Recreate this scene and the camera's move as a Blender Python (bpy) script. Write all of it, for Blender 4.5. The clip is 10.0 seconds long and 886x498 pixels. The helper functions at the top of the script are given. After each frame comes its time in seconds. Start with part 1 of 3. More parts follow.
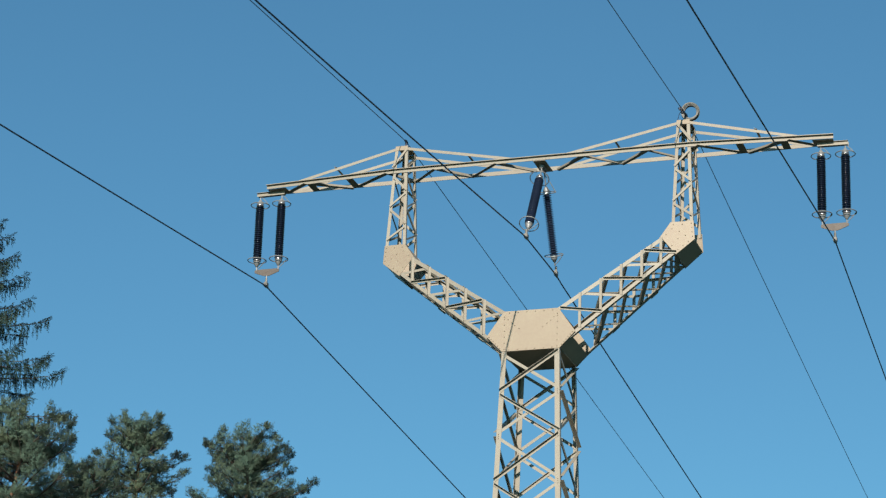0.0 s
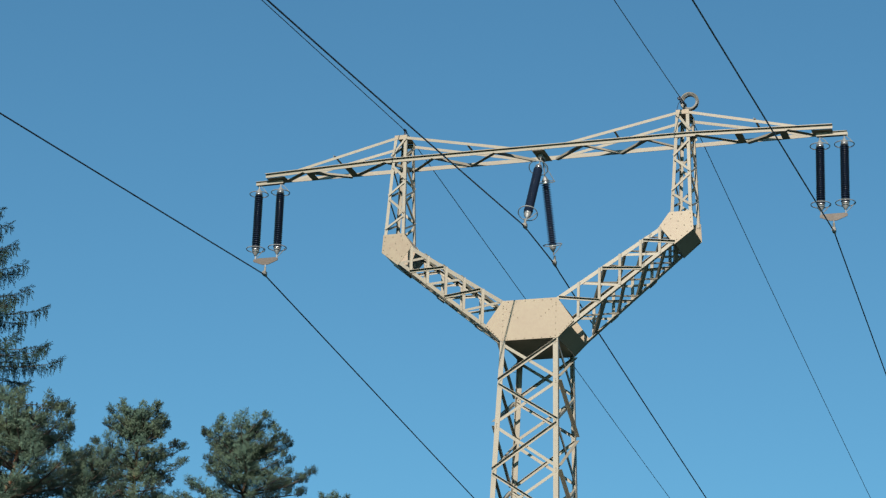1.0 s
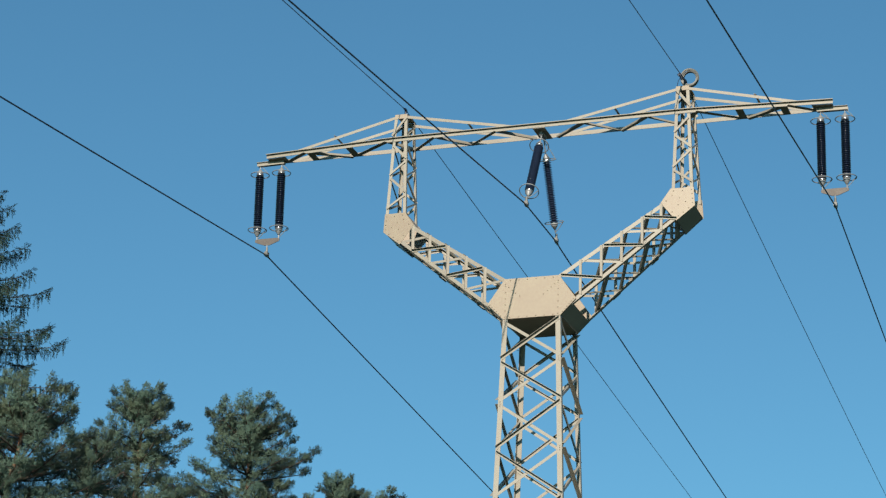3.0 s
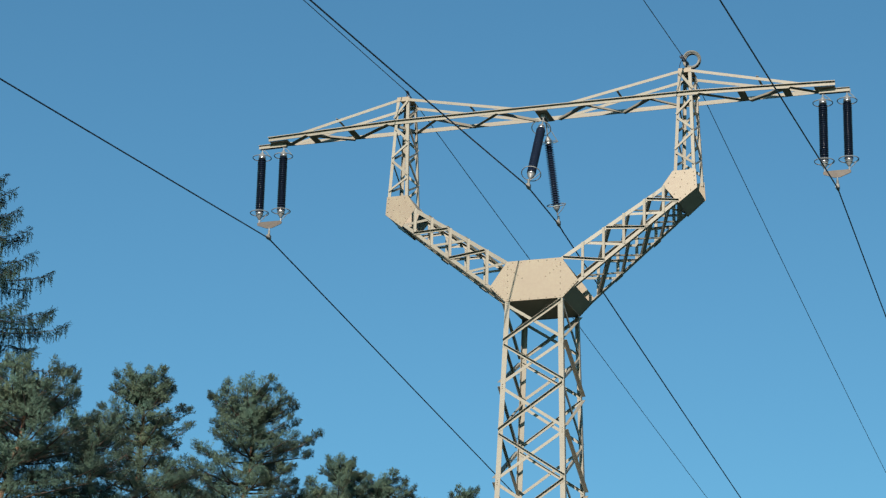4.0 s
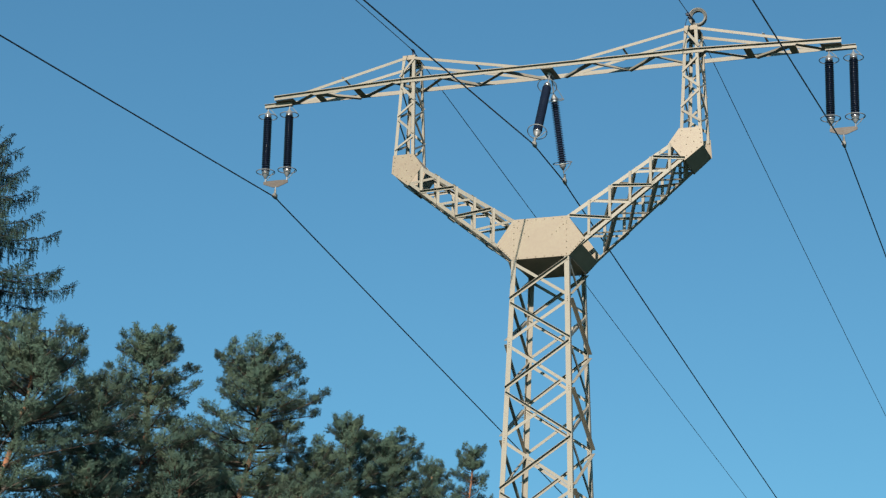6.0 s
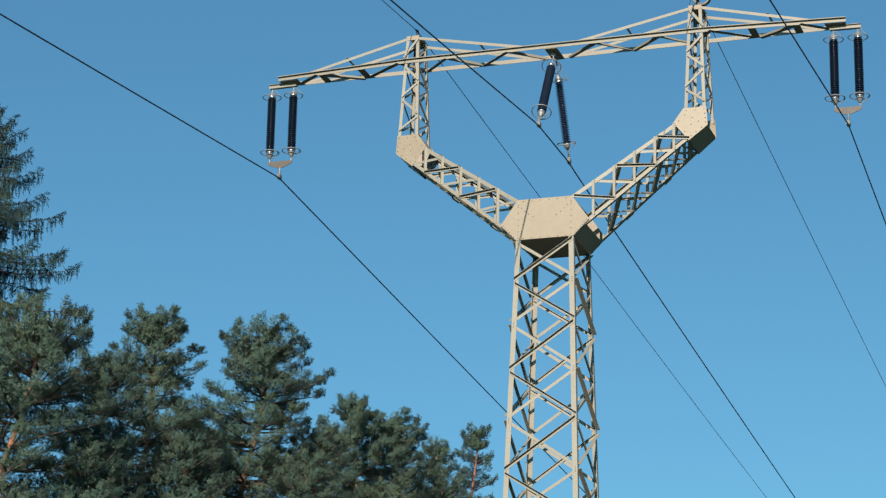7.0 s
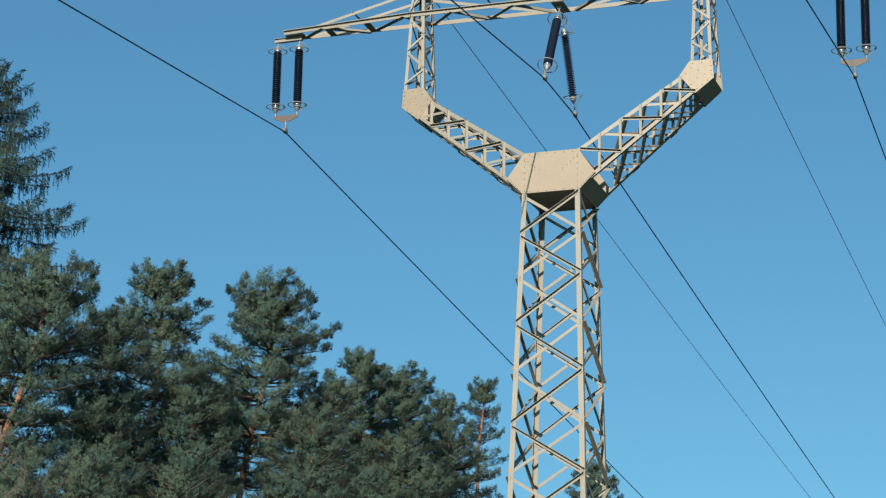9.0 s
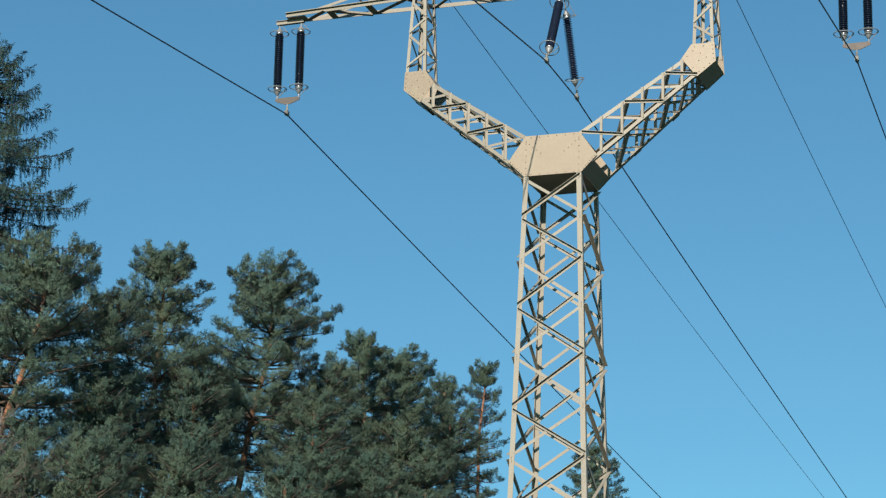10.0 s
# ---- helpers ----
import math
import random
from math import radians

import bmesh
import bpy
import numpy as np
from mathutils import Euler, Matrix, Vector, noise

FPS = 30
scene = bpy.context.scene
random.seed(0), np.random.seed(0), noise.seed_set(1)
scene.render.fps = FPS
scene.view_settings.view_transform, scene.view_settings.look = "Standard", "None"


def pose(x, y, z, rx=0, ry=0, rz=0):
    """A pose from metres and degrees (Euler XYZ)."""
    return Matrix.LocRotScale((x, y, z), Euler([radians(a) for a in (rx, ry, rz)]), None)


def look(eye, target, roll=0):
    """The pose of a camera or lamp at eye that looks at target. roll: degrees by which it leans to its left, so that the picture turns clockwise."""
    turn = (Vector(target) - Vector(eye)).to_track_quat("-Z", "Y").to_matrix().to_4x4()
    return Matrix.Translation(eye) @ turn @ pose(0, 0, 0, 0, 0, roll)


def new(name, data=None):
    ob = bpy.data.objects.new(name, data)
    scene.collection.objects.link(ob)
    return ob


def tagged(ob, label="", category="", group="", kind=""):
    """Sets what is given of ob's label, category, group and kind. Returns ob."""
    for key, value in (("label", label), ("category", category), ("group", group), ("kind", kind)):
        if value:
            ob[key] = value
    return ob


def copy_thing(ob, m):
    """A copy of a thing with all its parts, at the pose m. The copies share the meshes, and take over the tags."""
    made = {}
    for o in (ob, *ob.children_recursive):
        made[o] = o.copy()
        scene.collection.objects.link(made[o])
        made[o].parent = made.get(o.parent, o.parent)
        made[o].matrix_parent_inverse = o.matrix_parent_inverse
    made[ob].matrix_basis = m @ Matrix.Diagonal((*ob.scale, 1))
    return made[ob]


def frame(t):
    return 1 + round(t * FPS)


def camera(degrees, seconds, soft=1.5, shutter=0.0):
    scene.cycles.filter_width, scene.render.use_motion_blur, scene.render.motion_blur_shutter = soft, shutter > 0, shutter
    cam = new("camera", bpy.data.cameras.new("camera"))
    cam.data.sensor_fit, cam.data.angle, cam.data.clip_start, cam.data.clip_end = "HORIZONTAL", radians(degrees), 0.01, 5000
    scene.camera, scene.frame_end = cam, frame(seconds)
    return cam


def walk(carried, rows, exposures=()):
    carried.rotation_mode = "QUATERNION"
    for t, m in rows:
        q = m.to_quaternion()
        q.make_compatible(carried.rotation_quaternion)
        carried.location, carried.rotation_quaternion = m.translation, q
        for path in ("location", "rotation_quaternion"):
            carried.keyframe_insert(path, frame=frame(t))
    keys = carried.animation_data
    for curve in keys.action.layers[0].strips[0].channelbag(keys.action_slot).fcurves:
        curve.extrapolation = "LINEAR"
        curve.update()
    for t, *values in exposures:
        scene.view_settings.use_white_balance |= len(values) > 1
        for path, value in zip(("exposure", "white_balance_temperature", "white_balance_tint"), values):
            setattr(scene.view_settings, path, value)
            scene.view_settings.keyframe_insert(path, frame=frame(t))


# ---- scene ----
# The crossarm runs along x, the line along y; the pylon stands on the origin.
cam = camera(19.2, 10.0, soft=1.3)
EYE = (23.34, -81.04, 1.6)
ROWS = [  # seconds, pan, tilt, lean to the left
    (0.0, 18.362, 20.326, 1.928), (0.5, 18.352, 20.201, 2.045), (1.0, 18.324, 20.091, 2.052), (1.5, 18.297, 19.986, 1.957),
    (2.0, 18.292, 19.885, 1.787), (2.5, 18.305, 19.777, 1.656), (2.7, 18.311, 19.722, 1.564), (3.8, 18.378, 19.340, 1.359),
    (4.0, 18.389, 19.246, 1.390), (4.5, 18.411, 18.988, 1.363), (5.0, 18.426, 18.713, 1.321), (5.5, 18.457, 18.501, 1.278),
    (5.7, 18.479, 18.436, 1.255), (6.8, 18.590, 18.001, 1.226), (7.0, 18.605, 17.903, 1.179), (7.5, 18.637, 17.647, 1.111),
    (8.0, 18.664, 17.361, 1.100), (8.5, 18.698, 17.080, 1.044), (9.0, 18.729, 16.887, 1.056), (9.5, 18.749, 16.707, 1.069),
    (10.0, 18.753, 16.508, 1.187),
]
EXPOSURE = (1.0, 6500, 10)
walk(cam, [(t, pose(*EYE, 90 + tilt, 0, pan) @ pose(0, 0, 0, 0, 0, lean)) for t, pan, tilt, lean in ROWS],
     exposures=[(0.0, *EXPOSURE), (10.0, *EXPOSURE)])

# ---- light ----
SUN = Vector((0.14, -1.0, 0.45)).normalized()
world = bpy.data.worlds.new("sky")
scene.world = world
world.use_nodes = True
wn = world.node_tree.nodes
sky = wn.new("ShaderNodeTexSky")
sky.sky_type = "NISHITA"
sky.sun_disc = False
sky.sun_elevation = math.asin(SUN.z)
sky.sun_rotation = math.atan2(SUN.x, SUN.y)
sky.altitude = 100
sky.air_density, sky.dust_density, sky.ozone_density = 1.0, 0.9, 1.2
tint = wn.new("ShaderNodeMix")
tint.data_type, tint.blend_type = "RGBA", "MULTIPLY"
tint.inputs["Factor"].default_value, tint.inputs["B"].default_value = 1.0, (0.441, 0.845, 0.95, 1)
world.node_tree.links.new(sky.outputs[0], tint.inputs["A"])
world.node_tree.links.new(tint.outputs["Result"], wn["Background"].inputs[0])
wn["Background"].inputs[1].default_value = 0.0585
sun = new("sun", bpy.data.lights.new("sun", "SUN"))
sun.data.energy, sun.data.angle, sun.data.color = 4.05, radians(0.53), (1.0, 0.84, 0.69)
sun.matrix_world = look(SUN * 200, (0, 0, 0))


# ---- materials ----
def material(name, colour, rough=0.6, metal=0.0, spread=0.15, grain=30.0, stain=1.5, bump=0.15, second=None, per="", leaf=0.0, gloss=0.5):
    """A surface with fine grain and broad stains; per: 'island' or 'object' varies the pieces; leaf: share of light let through."""
    m = bpy.data.materials.new(name)
    m.use_nodes = True
    nt = m.node_tree
    n, l = nt.nodes, nt.links
    bsdf = n["Principled BSDF"]
    bsdf.inputs["Roughness"].default_value, bsdf.inputs["Metallic"].default_value = rough, metal
    bsdf.inputs["Specular IOR Level"].default_value = gloss
    geo = n.new("ShaderNodeTexCoord")
    fine, broad = n.new("ShaderNodeTexNoise"), n.new("ShaderNodeTexNoise")
    fine.inputs["Scale"].default_value, broad.inputs["Scale"].default_value = grain, stain
    fine.inputs["Detail"].default_value, broad.inputs["Detail"].default_value = 4, 5
    for t in (fine, broad):
        l.new(geo.outputs["Object"], t.inputs["Vector"])
    add = n.new("ShaderNodeMath")
    add.operation = "ADD"
    l.new(fine.outputs["Fac"], add.inputs[0])
    l.new(broad.outputs["Fac"], add.inputs[1])
    last = add.outputs[0]
    top = 1.35
    if per:
        info = n.new("ShaderNodeNewGeometry" if per == "island" else "ShaderNodeObjectInfo")
        more = n.new("ShaderNodeMath")
        more.operation = "MULTIPLY_ADD"
        l.new(info.outputs["Random Per Island" if per == "island" else "Random"], more.inputs[0])
        more.inputs[1].default_value = 0.08 if leaf else 0.5
        l.new(last, more.inputs[2])
        last, top = more.outputs[0], 1.5 if leaf else 1.8
    span = n.new("ShaderNodeMapRange")
    span.inputs["From Min"].default_value, span.inputs["From Max"].default_value = 0.65, top
    l.new(last, span.inputs["Value"])
    mix = n.new("ShaderNodeMix")
    mix.data_type = "RGBA"
    second = second or [c * (1 - 2 * spread) for c in colour]
    mix.inputs["A"].default_value = (*second, 1)
    mix.inputs["B"].default_value = (*[min(1, c * (1 + spread)) for c in colour], 1)
    l.new(span.outputs[0], mix.inputs["Factor"])
    l.new(mix.outputs["Result"], bsdf.inputs["Base Color"])
    if bump:
        b = n.new("ShaderNodeBump")
        b.inputs["Strength"].default_value, b.inputs["Distance"].default_value = bump, 0.01
        l.new(fine.outputs["Fac"], b.inputs["Height"])
        l.new(b.outputs[0], bsdf.inputs["Normal"])
    if leaf:
        # needles take the light as the rounded clump does that they sit on
        soft, turned = n.new("ShaderNodeAttribute"), n.new("ShaderNodeVectorTransform")
        soft.attribute_name = "clump_normal"
        turned.vector_type, turned.convert_from, turned.convert_to = "NORMAL", "OBJECT", "WORLD"
        tr, ms = n.new("ShaderNodeBsdfTranslucent"), n.new("ShaderNodeMixShader")
        l.new(soft.outputs["Vector"], turned.inputs[0])
        l.new(turned.outputs[0], bsdf.inputs["Normal"])
        l.new(turned.outputs[0], tr.inputs["Normal"])
        l.new(mix.outputs["Result"], tr.inputs["Color"])
        ms.inputs[0].default_value = leaf
        l.new(bsdf.outputs[0], ms.inputs[1])
        l.new(tr.outputs[0], ms.inputs[2])
        l.new(ms.outputs[0], n["Material Output"].inputs[0])
    return m


STEEL = material("cream_painted_steel", (0.206, 0.207, 0.177), 0.55, 0.0, 0.07, 14.0, 1.1, 0.05, (0.172, 0.162, 0.134), "object")
PLATE = material("cream_painted_plate", (0.220, 0.199, 0.149), 0.55, 0.0, 0.06, 9.0, 1.6, 0.05, (0.205, 0.174, 0.135))
BOLT = material("weathered_bolt", (0.195, 0.172, 0.130), 0.6, 0.1, 0.1)
GALV = material("galvanised_fitting", (0.185, 0.205, 0.220), 0.5, 0.25, 0.12, 40, 4)
YOKE = material("weathered_yoke_steel", (0.074, 0.069, 0.064), 0.6, 0.1, 0.15, 25, 4, 0.1, (0.050, 0.043, 0.038))
CHROME = material("bright_metal_sleeve", (0.46, 0.47, 0.48), 0.22, 0.9, 0.1, 30, 4, 0.0)
SHED = material("dark_glazed_porcelain", (0.013, 0.022, 0.046), 0.12, 0.0, 0.1, 30, 3, 0.0, gloss=0.10)
WIRE = material("weathered_aluminium_wire", (0.020, 0.029, 0.056), 0.55, 0.3, 0.1, 60, 2, 0.05)
COIL = material("grey_cable_sheath", (0.112, 0.120, 0.116), 0.5, 0.1, 0.2, 20, 5)
CONCRETE = material("grey_concrete", (0.38, 0.37, 0.35), 0.9, 0.0, 0.12, 30, 2, 0.4)
EARTH = material("forest_floor", (0.036, 0.062, 0.054), 1.0, 0.0, 0.3, 3.0, 0.08, 0.6, (0.040, 0.052, 0.042), gloss=0.0)
NEEDLE = material("pine_needles", (0.160, 0.205, 0.122), 0.8, 0.0, 0.10, 1.6, 0.35, 0.0, (0.086, 0.196, 0.178), "island", 0.45, 0.3)
SPRUCE = material("spruce_needles", (0.070, 0.118, 0.088), 0.6, 0.0, 0.15, 2.2, 0.5, 0.0, (0.040, 0.098, 0.096), "island", 0.40, 0.25)
BARK = material("orange_pine_bark", (0.215, 0.098, 0.052), 0.85, 0.0, 0.2, 5.0, 0.9, 0.8, (0.045, 0.034, 0.028))
GREY = material("grey_smooth_bark", (0.11, 0.10, 0.09), 0.85, 0.0, 0.2, 10.0, 1.0, 0.2, (0.07, 0.062, 0.055))
DARKTWIG = material("dark_spruce_bark", (0.045, 0.040, 0.036), 0.9, 0.0, 0.2, 12.0, 1.0, 0.3)
TWIG = material("grey_brown_limb_bark", (0.060, 0.048, 0.040), 0.9, 0.0, 0.2, 12.0, 1.0, 0.3, (0.036, 0.030, 0.026))


# ---- mesh helpers ----
def finish(bm, name, mat, smooth=False):
    bmesh.ops.recalc_face_normals(bm, faces=bm.faces)
    me = bpy.data.meshes.new(name)
    bm.to_mesh(me)
    bm.free()
    me.materials.append(mat)
    if smooth:
        me.polygons.foreach_set("use_smooth", [True] * len(me.polygons))
    return me


def part(name, bm, mat, parent, label="", smooth=False, kind=""):
    ob = new(name, finish(bm, name, mat, smooth) if isinstance(bm, bmesh.types.BMesh) else bm)
    ob.parent = parent
    return tagged(ob, label, kind=kind)


def prism(bm, section, a, b, u, v):
    """The closed outline section (in u, v) swept from a to b."""
    rings = [[bm.verts.new(p + u * s + v * t) for s, t in section] for p in (a, b)]
    k = len(section)
    for i in range(k):
        bm.faces.new((rings[0][i], rings[0][(i + 1) % k], rings[1][(i + 1) % k], rings[1][i]))
    bm.faces.new(rings[0][::-1])
    bm.faces.new(rings[1])


def angle_bar(a, b, u, v, w=0.1, w2=None, t=0.012):
    """A rolled steel angle from a to b: one flange along u, the other along v, heel on the line."""
    a, b = Vector(a), Vector(b)
    ax = (b - a).normalized()
    u = Vector(u)
    u = (u - ax * u.dot(ax)).normalized()
    s = ax.cross(u)
    v = s if s.dot(Vector(v)) > 0 else -s
    w2 = w2 or w
    bm = bmesh.new()
    prism(bm, [(0, 0), (w, 0), (w, t), (t, t), (t, w2), (0, w2)], a, b, u, v)
    return bm


def slab(outline, normal, thick):
    """A flat plate with the given corners, thickened against its normal."""
    bm = bmesh.new()
    n = Vector(normal).normalized() * thick
    f = [bm.verts.new(Vector(p)) for p in outline]
    k = [bm.verts.new(Vector(p) - n) for p in outline]
    bm.faces.new(f)
    bm.faces.new(k[::-1])
    for i in range(len(f)):
        j = (i + 1) % len(f)
        bm.faces.new((f[i], k[i], k[j], f[j]))
    bmesh.ops.bevel(bm, geom=bm.edges[:], offset=min(0.004, thick * 0.3), segments=1, affect="EDGES")
    return bm


def box(bm, c, size, rz=0.0, bevel=0.0):
    m = Matrix.Translation(c) @ Matrix.Rotation(rz, 4, "Z") @ Matrix.Diagonal((*size, 1))
    g = bmesh.ops.create_cube(bm, size=1, matrix=m)
    if bevel:
        es = {e for v in g["verts"] for e in v.link_edges}
        bmesh.ops.bevel(bm, geom=list(es), offset=bevel, segments=2, affect="EDGES")


def lathe(bm, profile, a, ax, sides=16):
    """Radius and distance pairs turned round the axis ax that starts at a."""
    a, ax = Vector(a), Vector(ax).normalized()
    u = ax.orthogonal().normalized()
    v = ax.cross(u)
    rings = []
    for r, d in profile:
        rings.append([bm.verts.new(a + ax * d + (u * math.cos(q) + v * math.sin(q)) * max(r, 1e-4))
                      for q in (2 * math.pi * i / sides for i in range(sides))])
    for p, q in zip(rings, rings[1:]):
        for i in range(sides):
            j = (i + 1) % sides
            bm.faces.new((p[i], p[j], q[j], q[i]))
    bm.faces.new(rings[0][::-1])
    bm.faces.new(rings[-1])


def tube(bm, path, radius, sides=6, closed=False):
    """A round bar along the points of path; radius is one number or one for each point."""
    pts = [Vector(p) for p in path]
    k = len(pts)
    rad = radius if isinstance(radius, (list, tuple)) else [radius] * k
    rings, side = [], None
    for i, p in enumerate(pts):
        ahead = pts[(i + 1) % k] if closed or i + 1 < k else p
        back = pts[i - 1] if closed or i else p
        ax = (ahead - back).normalized()
        side = ax.orthogonal().normalized() if side is None else (side - ax * side.dot(ax)).normalized()
        o = ax.cross(side)
        rings.append([bm.verts.new(p + (side * math.cos(q) + o * math.sin(q)) * rad[i])
                      for q in (2 * math.pi * j / sides for j in range(sides))])
    pairs = list(zip(rings, rings[1:])) + ([(rings[-1], rings[0])] if closed else [])
    for p, q in pairs:
        for i in range(sides):
            j = (i + 1) % sides
            bm.faces.new((p[i], p[j], q[j], q[i]))
    if not closed:
        bm.faces.new(rings[0][::-1])
        bm.faces.new(rings[-1])


def bolts(spots, normal, size=0.022):
    """Hexagonal bolt heads on a plate."""
    bm = bmesh.new()
    n = Vector(normal).normalized()
    for p in spots:
        lathe(bm, [(size, -0.004), (size, 0.014), (size * 0.7, 0.02)], Vector(p), n, 6)
    return bm


# ---- ground ----
bm = bmesh.new()
xs = [-2500, -900, -350, -150] + list(range(-100, 121, 10)) + [160, 350, 900, 2500]
ys = [-2500, -900, -350, -160] + list(range(-120, 161, 10)) + [220, 400, 900, 2500]
flat = lambda x, y: abs(x) < 15 and abs(y) < 15 or abs(x - EYE[0]) < 15 and abs(y - EYE[1]) < 15
grid = [[bm.verts.new((x, y, 0 if flat(x, y) or abs(x) > 130 or abs(y) > 170 else 0.25 * noise.noise((x * 0.03, y * 0.03, 0)) - 0.05)) for x in xs] for y in ys]
for r0, r1 in zip(grid, grid[1:]):
    for i in range(len(xs) - 1):
        bm.faces.new((r0[i], r0[i + 1], r1[i + 1], r1[i]))
tagged(new("ground", finish(bm, "ground", EARTH)), "brown-green forest floor with grass under the line", "ground", kind="structure")

# ---- the pylon ----
ZW, HX, HY, TAPER = 28.94, 1.0, 1.09, 0.0295          # the waist: height, half width, half depth; spread of the legs a metre
LEVELS = [28.94, 27.50, 26.03, 24.40, 22.74, 20.98, 19.29, 17.50, 15.65, 13.70, 11.70, 9.60, 7.40, 5.10, 2.70, 0.35]
pylon = tagged(new("lattice_pylon"), "cream painted steel lattice power pylon with a Y-shaped head", "pylon")


def leg_at(sx, sy, z):
    k = TAPER * (ZW - z)
    return Vector((sx * (HX + k), sy * (HY + k), z))


for sx in (-1, 1):
    for sy in (-1, 1):
        leg = part("leg", angle_bar(leg_at(sx, sy, 0.2), leg_at(sx, sy, ZW + 0.02), (-sx, 0, 0), (0, -sy, 0), 0.17, 0.17, 0.016), STEEL, pylon)
        foot = leg_at(sx, sy, 0)
        bm = bmesh.new()
        lathe(bm, [(0.42, -0.6), (0.42, 0.16), (0.38, 0.22)], foot + Vector((-sx * 0.05, -sy * 0.05, 0)), (0, 0, 1), 20)
        part("footing", bm, CONCRETE, pylon, "round grey concrete footing")
        bm = bmesh.new()
        spots = []
        for z in LEVELS[:8]:
            for dz in (-0.07, 0.0, 0.07):
                spots.append(leg_at(sx, sy, z + dz - 0.06) + Vector((-sx * 0.07, 0, 0)))
        part("bolt_heads", bolts(spots, (0, sy, 0), 0.018), BOLT, leg, kind="stuff")

# step bolts up one leg
bm = bmesh.new()
for i in range(70):
    z = 3 + i * 0.37
    p = leg_at(-1, 1, z)
    d = Vector((-1, 0, 0)) if i % 2 else Vector((0, 1, 0))
    tube(bm, [p, p + d * 0.14], 0.009, 5)
part("step_bolts", bm, STEEL, pylon, kind="stuff")

# crossed bracing of the four faces: one bar outside the leg with its rib at the upper edge, the other inside
for face in range(4):
    c, s = [(1, 0), (0, 1), (-1, 0), (0, -1)][face]
    out = Vector((s, -c, 0))
    ends = [((-1, -1), (1, -1)), ((1, -1), (1, 1)), ((1, 1), (-1, 1)), ((-1, 1), (-1, -1))][face]
    for i, (za, zb) in enumerate(zip(LEVELS, LEVELS[1:])):
        for kind in (0, 1):
            lo, hi = (ends[0], ends[1]) if kind == 0 else (ends[1], ends[0])
            outer = (kind == 0) == (i % 2 == 0)
            a, b = leg_at(*lo, zb + 0.05), leg_at(*hi, za - 0.05)
            off = out * (0.003 if outer else -0.021)
            a, b = a + off, b + off
            ax = (b - a).normalized()
            a, b = a + ax * 0.03, b - ax * 0.03
            up = Vector((0, 0, 1)) - ax * ax.z
            part("brace", angle_bar(a + up * 0.045, b + up * 0.045, -up, out if outer else -out, 0.10, 0.115 if outer else 0.08, 0.01), STEEL, pylon)
        # the lacing bolt where the two bars cross
        m = (leg_at(*ends[0], (za + zb) / 2) + leg_at(*ends[1], (za + zb) / 2)) / 2
        if za > 17:
            part("crossing_bolt", bolts([m], out, 0.025), BOLT, pylon)


def arm_y(x):
    return HY + (0.65 - HY) * max(0, abs(x) - 1) / 4.5


# waist box
def mirrored(outline, sx, sy):
    return [(sx * x, sy * arm_y(x), z) for x, z in outline]


WAIST = [(-1.0, ZW), (1.0, ZW), (1.55, 29.50), (0.948, 30.36), (-0.948, 30.36), (-1.55, 29.50)]
for sy in (-1, 1):
    o = [(x, sy * (HY + 0.018), z) for x, z in WAIST]
    plate = part("waist_plate", slab(o, (0, sy, 0), 0.014), PLATE, pylon, "flat riveted cream waist plate")
    spots = []
    for sx in (-1, 1):
        spots += [(sx * 0.92, 29.02 + 0.215 * i) for i in range(6)]
        spots += [(sx * (1.08 + 0.075 * i), ZW + 0.13 + 0.083 * i) for i in range(6)]
        spots += [(sx * (0.56 + 0.12 * i), 29.84 + 0.11 * i) for i in range(4)]
        spots += [(sx * 0.41, 29.73)]
    spots += [(-0.75 + 0.3 * i, ZW + 0.05) for i in range(6)] + [(-0.75 + 0.3 * i, 30.30) for i in range(6)]
    part("bolt_heads", bolts([(x, sy * (HY + 0.018), z) for x, z in spots], (0, sy, 0), 0.02), BOLT, plate, kind="stuff")
bm = slab([(-1.0, -HY + 0.006, ZW + 0.01), (1.0, -HY + 0.006, ZW + 0.01), (1.0, HY - 0.006, ZW + 0.01), (-1.0, HY - 0.006, ZW + 0.01)], (0, 0, -1), 0.012)
part("waist_floor_plate", bm, PLATE, pylon)
for sx in (-1, 1):
    o = [(sx * 1.0, -HY + 0.006, ZW + 0.02), (sx * 1.0, HY - 0.006, ZW + 0.02), (sx * 0.985, HY - 0.006, 29.46), (sx * 0.985, -HY + 0.006, 29.46)]
    plate = part("waist_side_plate", slab(o, (sx, 0, 0), 0.012), PLATE, pylon)
    part("bolt_heads", bolts([(sx * (1.0 - 0.03 * (0.2 + 0.2 * i)), sy * (HY - 0.12), ZW + 0.08 + 0.12 * i) for i in range(4) for sy in (-1, 1)], (sx, 0, 0), 0.02), BOLT, plate, kind="stuff")
# added plates: their shaded undersides hide the sunlit inside of the waist
for sx in (-1, 1):
    o = [(sx * 1.02, -HY + 0.03, ZW + 0.03), (sx * 1.02, HY - 0.03, ZW + 0.03), (sx * 1.42, HY - 0.06, 29.35), (sx * 1.42, -HY + 0.06, 29.35)]
    part("arm_root_shade_plate", slab(o, (sx * 0.8, 0, -1), 0.012), PLATE, pylon)
# unseen lid, added to keep the sun out of the waist box
o = [(-0.95, -HY + 0.006, 30.345), (0.95, -HY + 0.006, 30.345), (0.95, HY - 0.006, 30.345), (-0.95, HY - 0.006, 30.345)]
part("waist_sun_cover_plate", slab(o, (0, 0, 1), 0.012), PLATE, pylon)

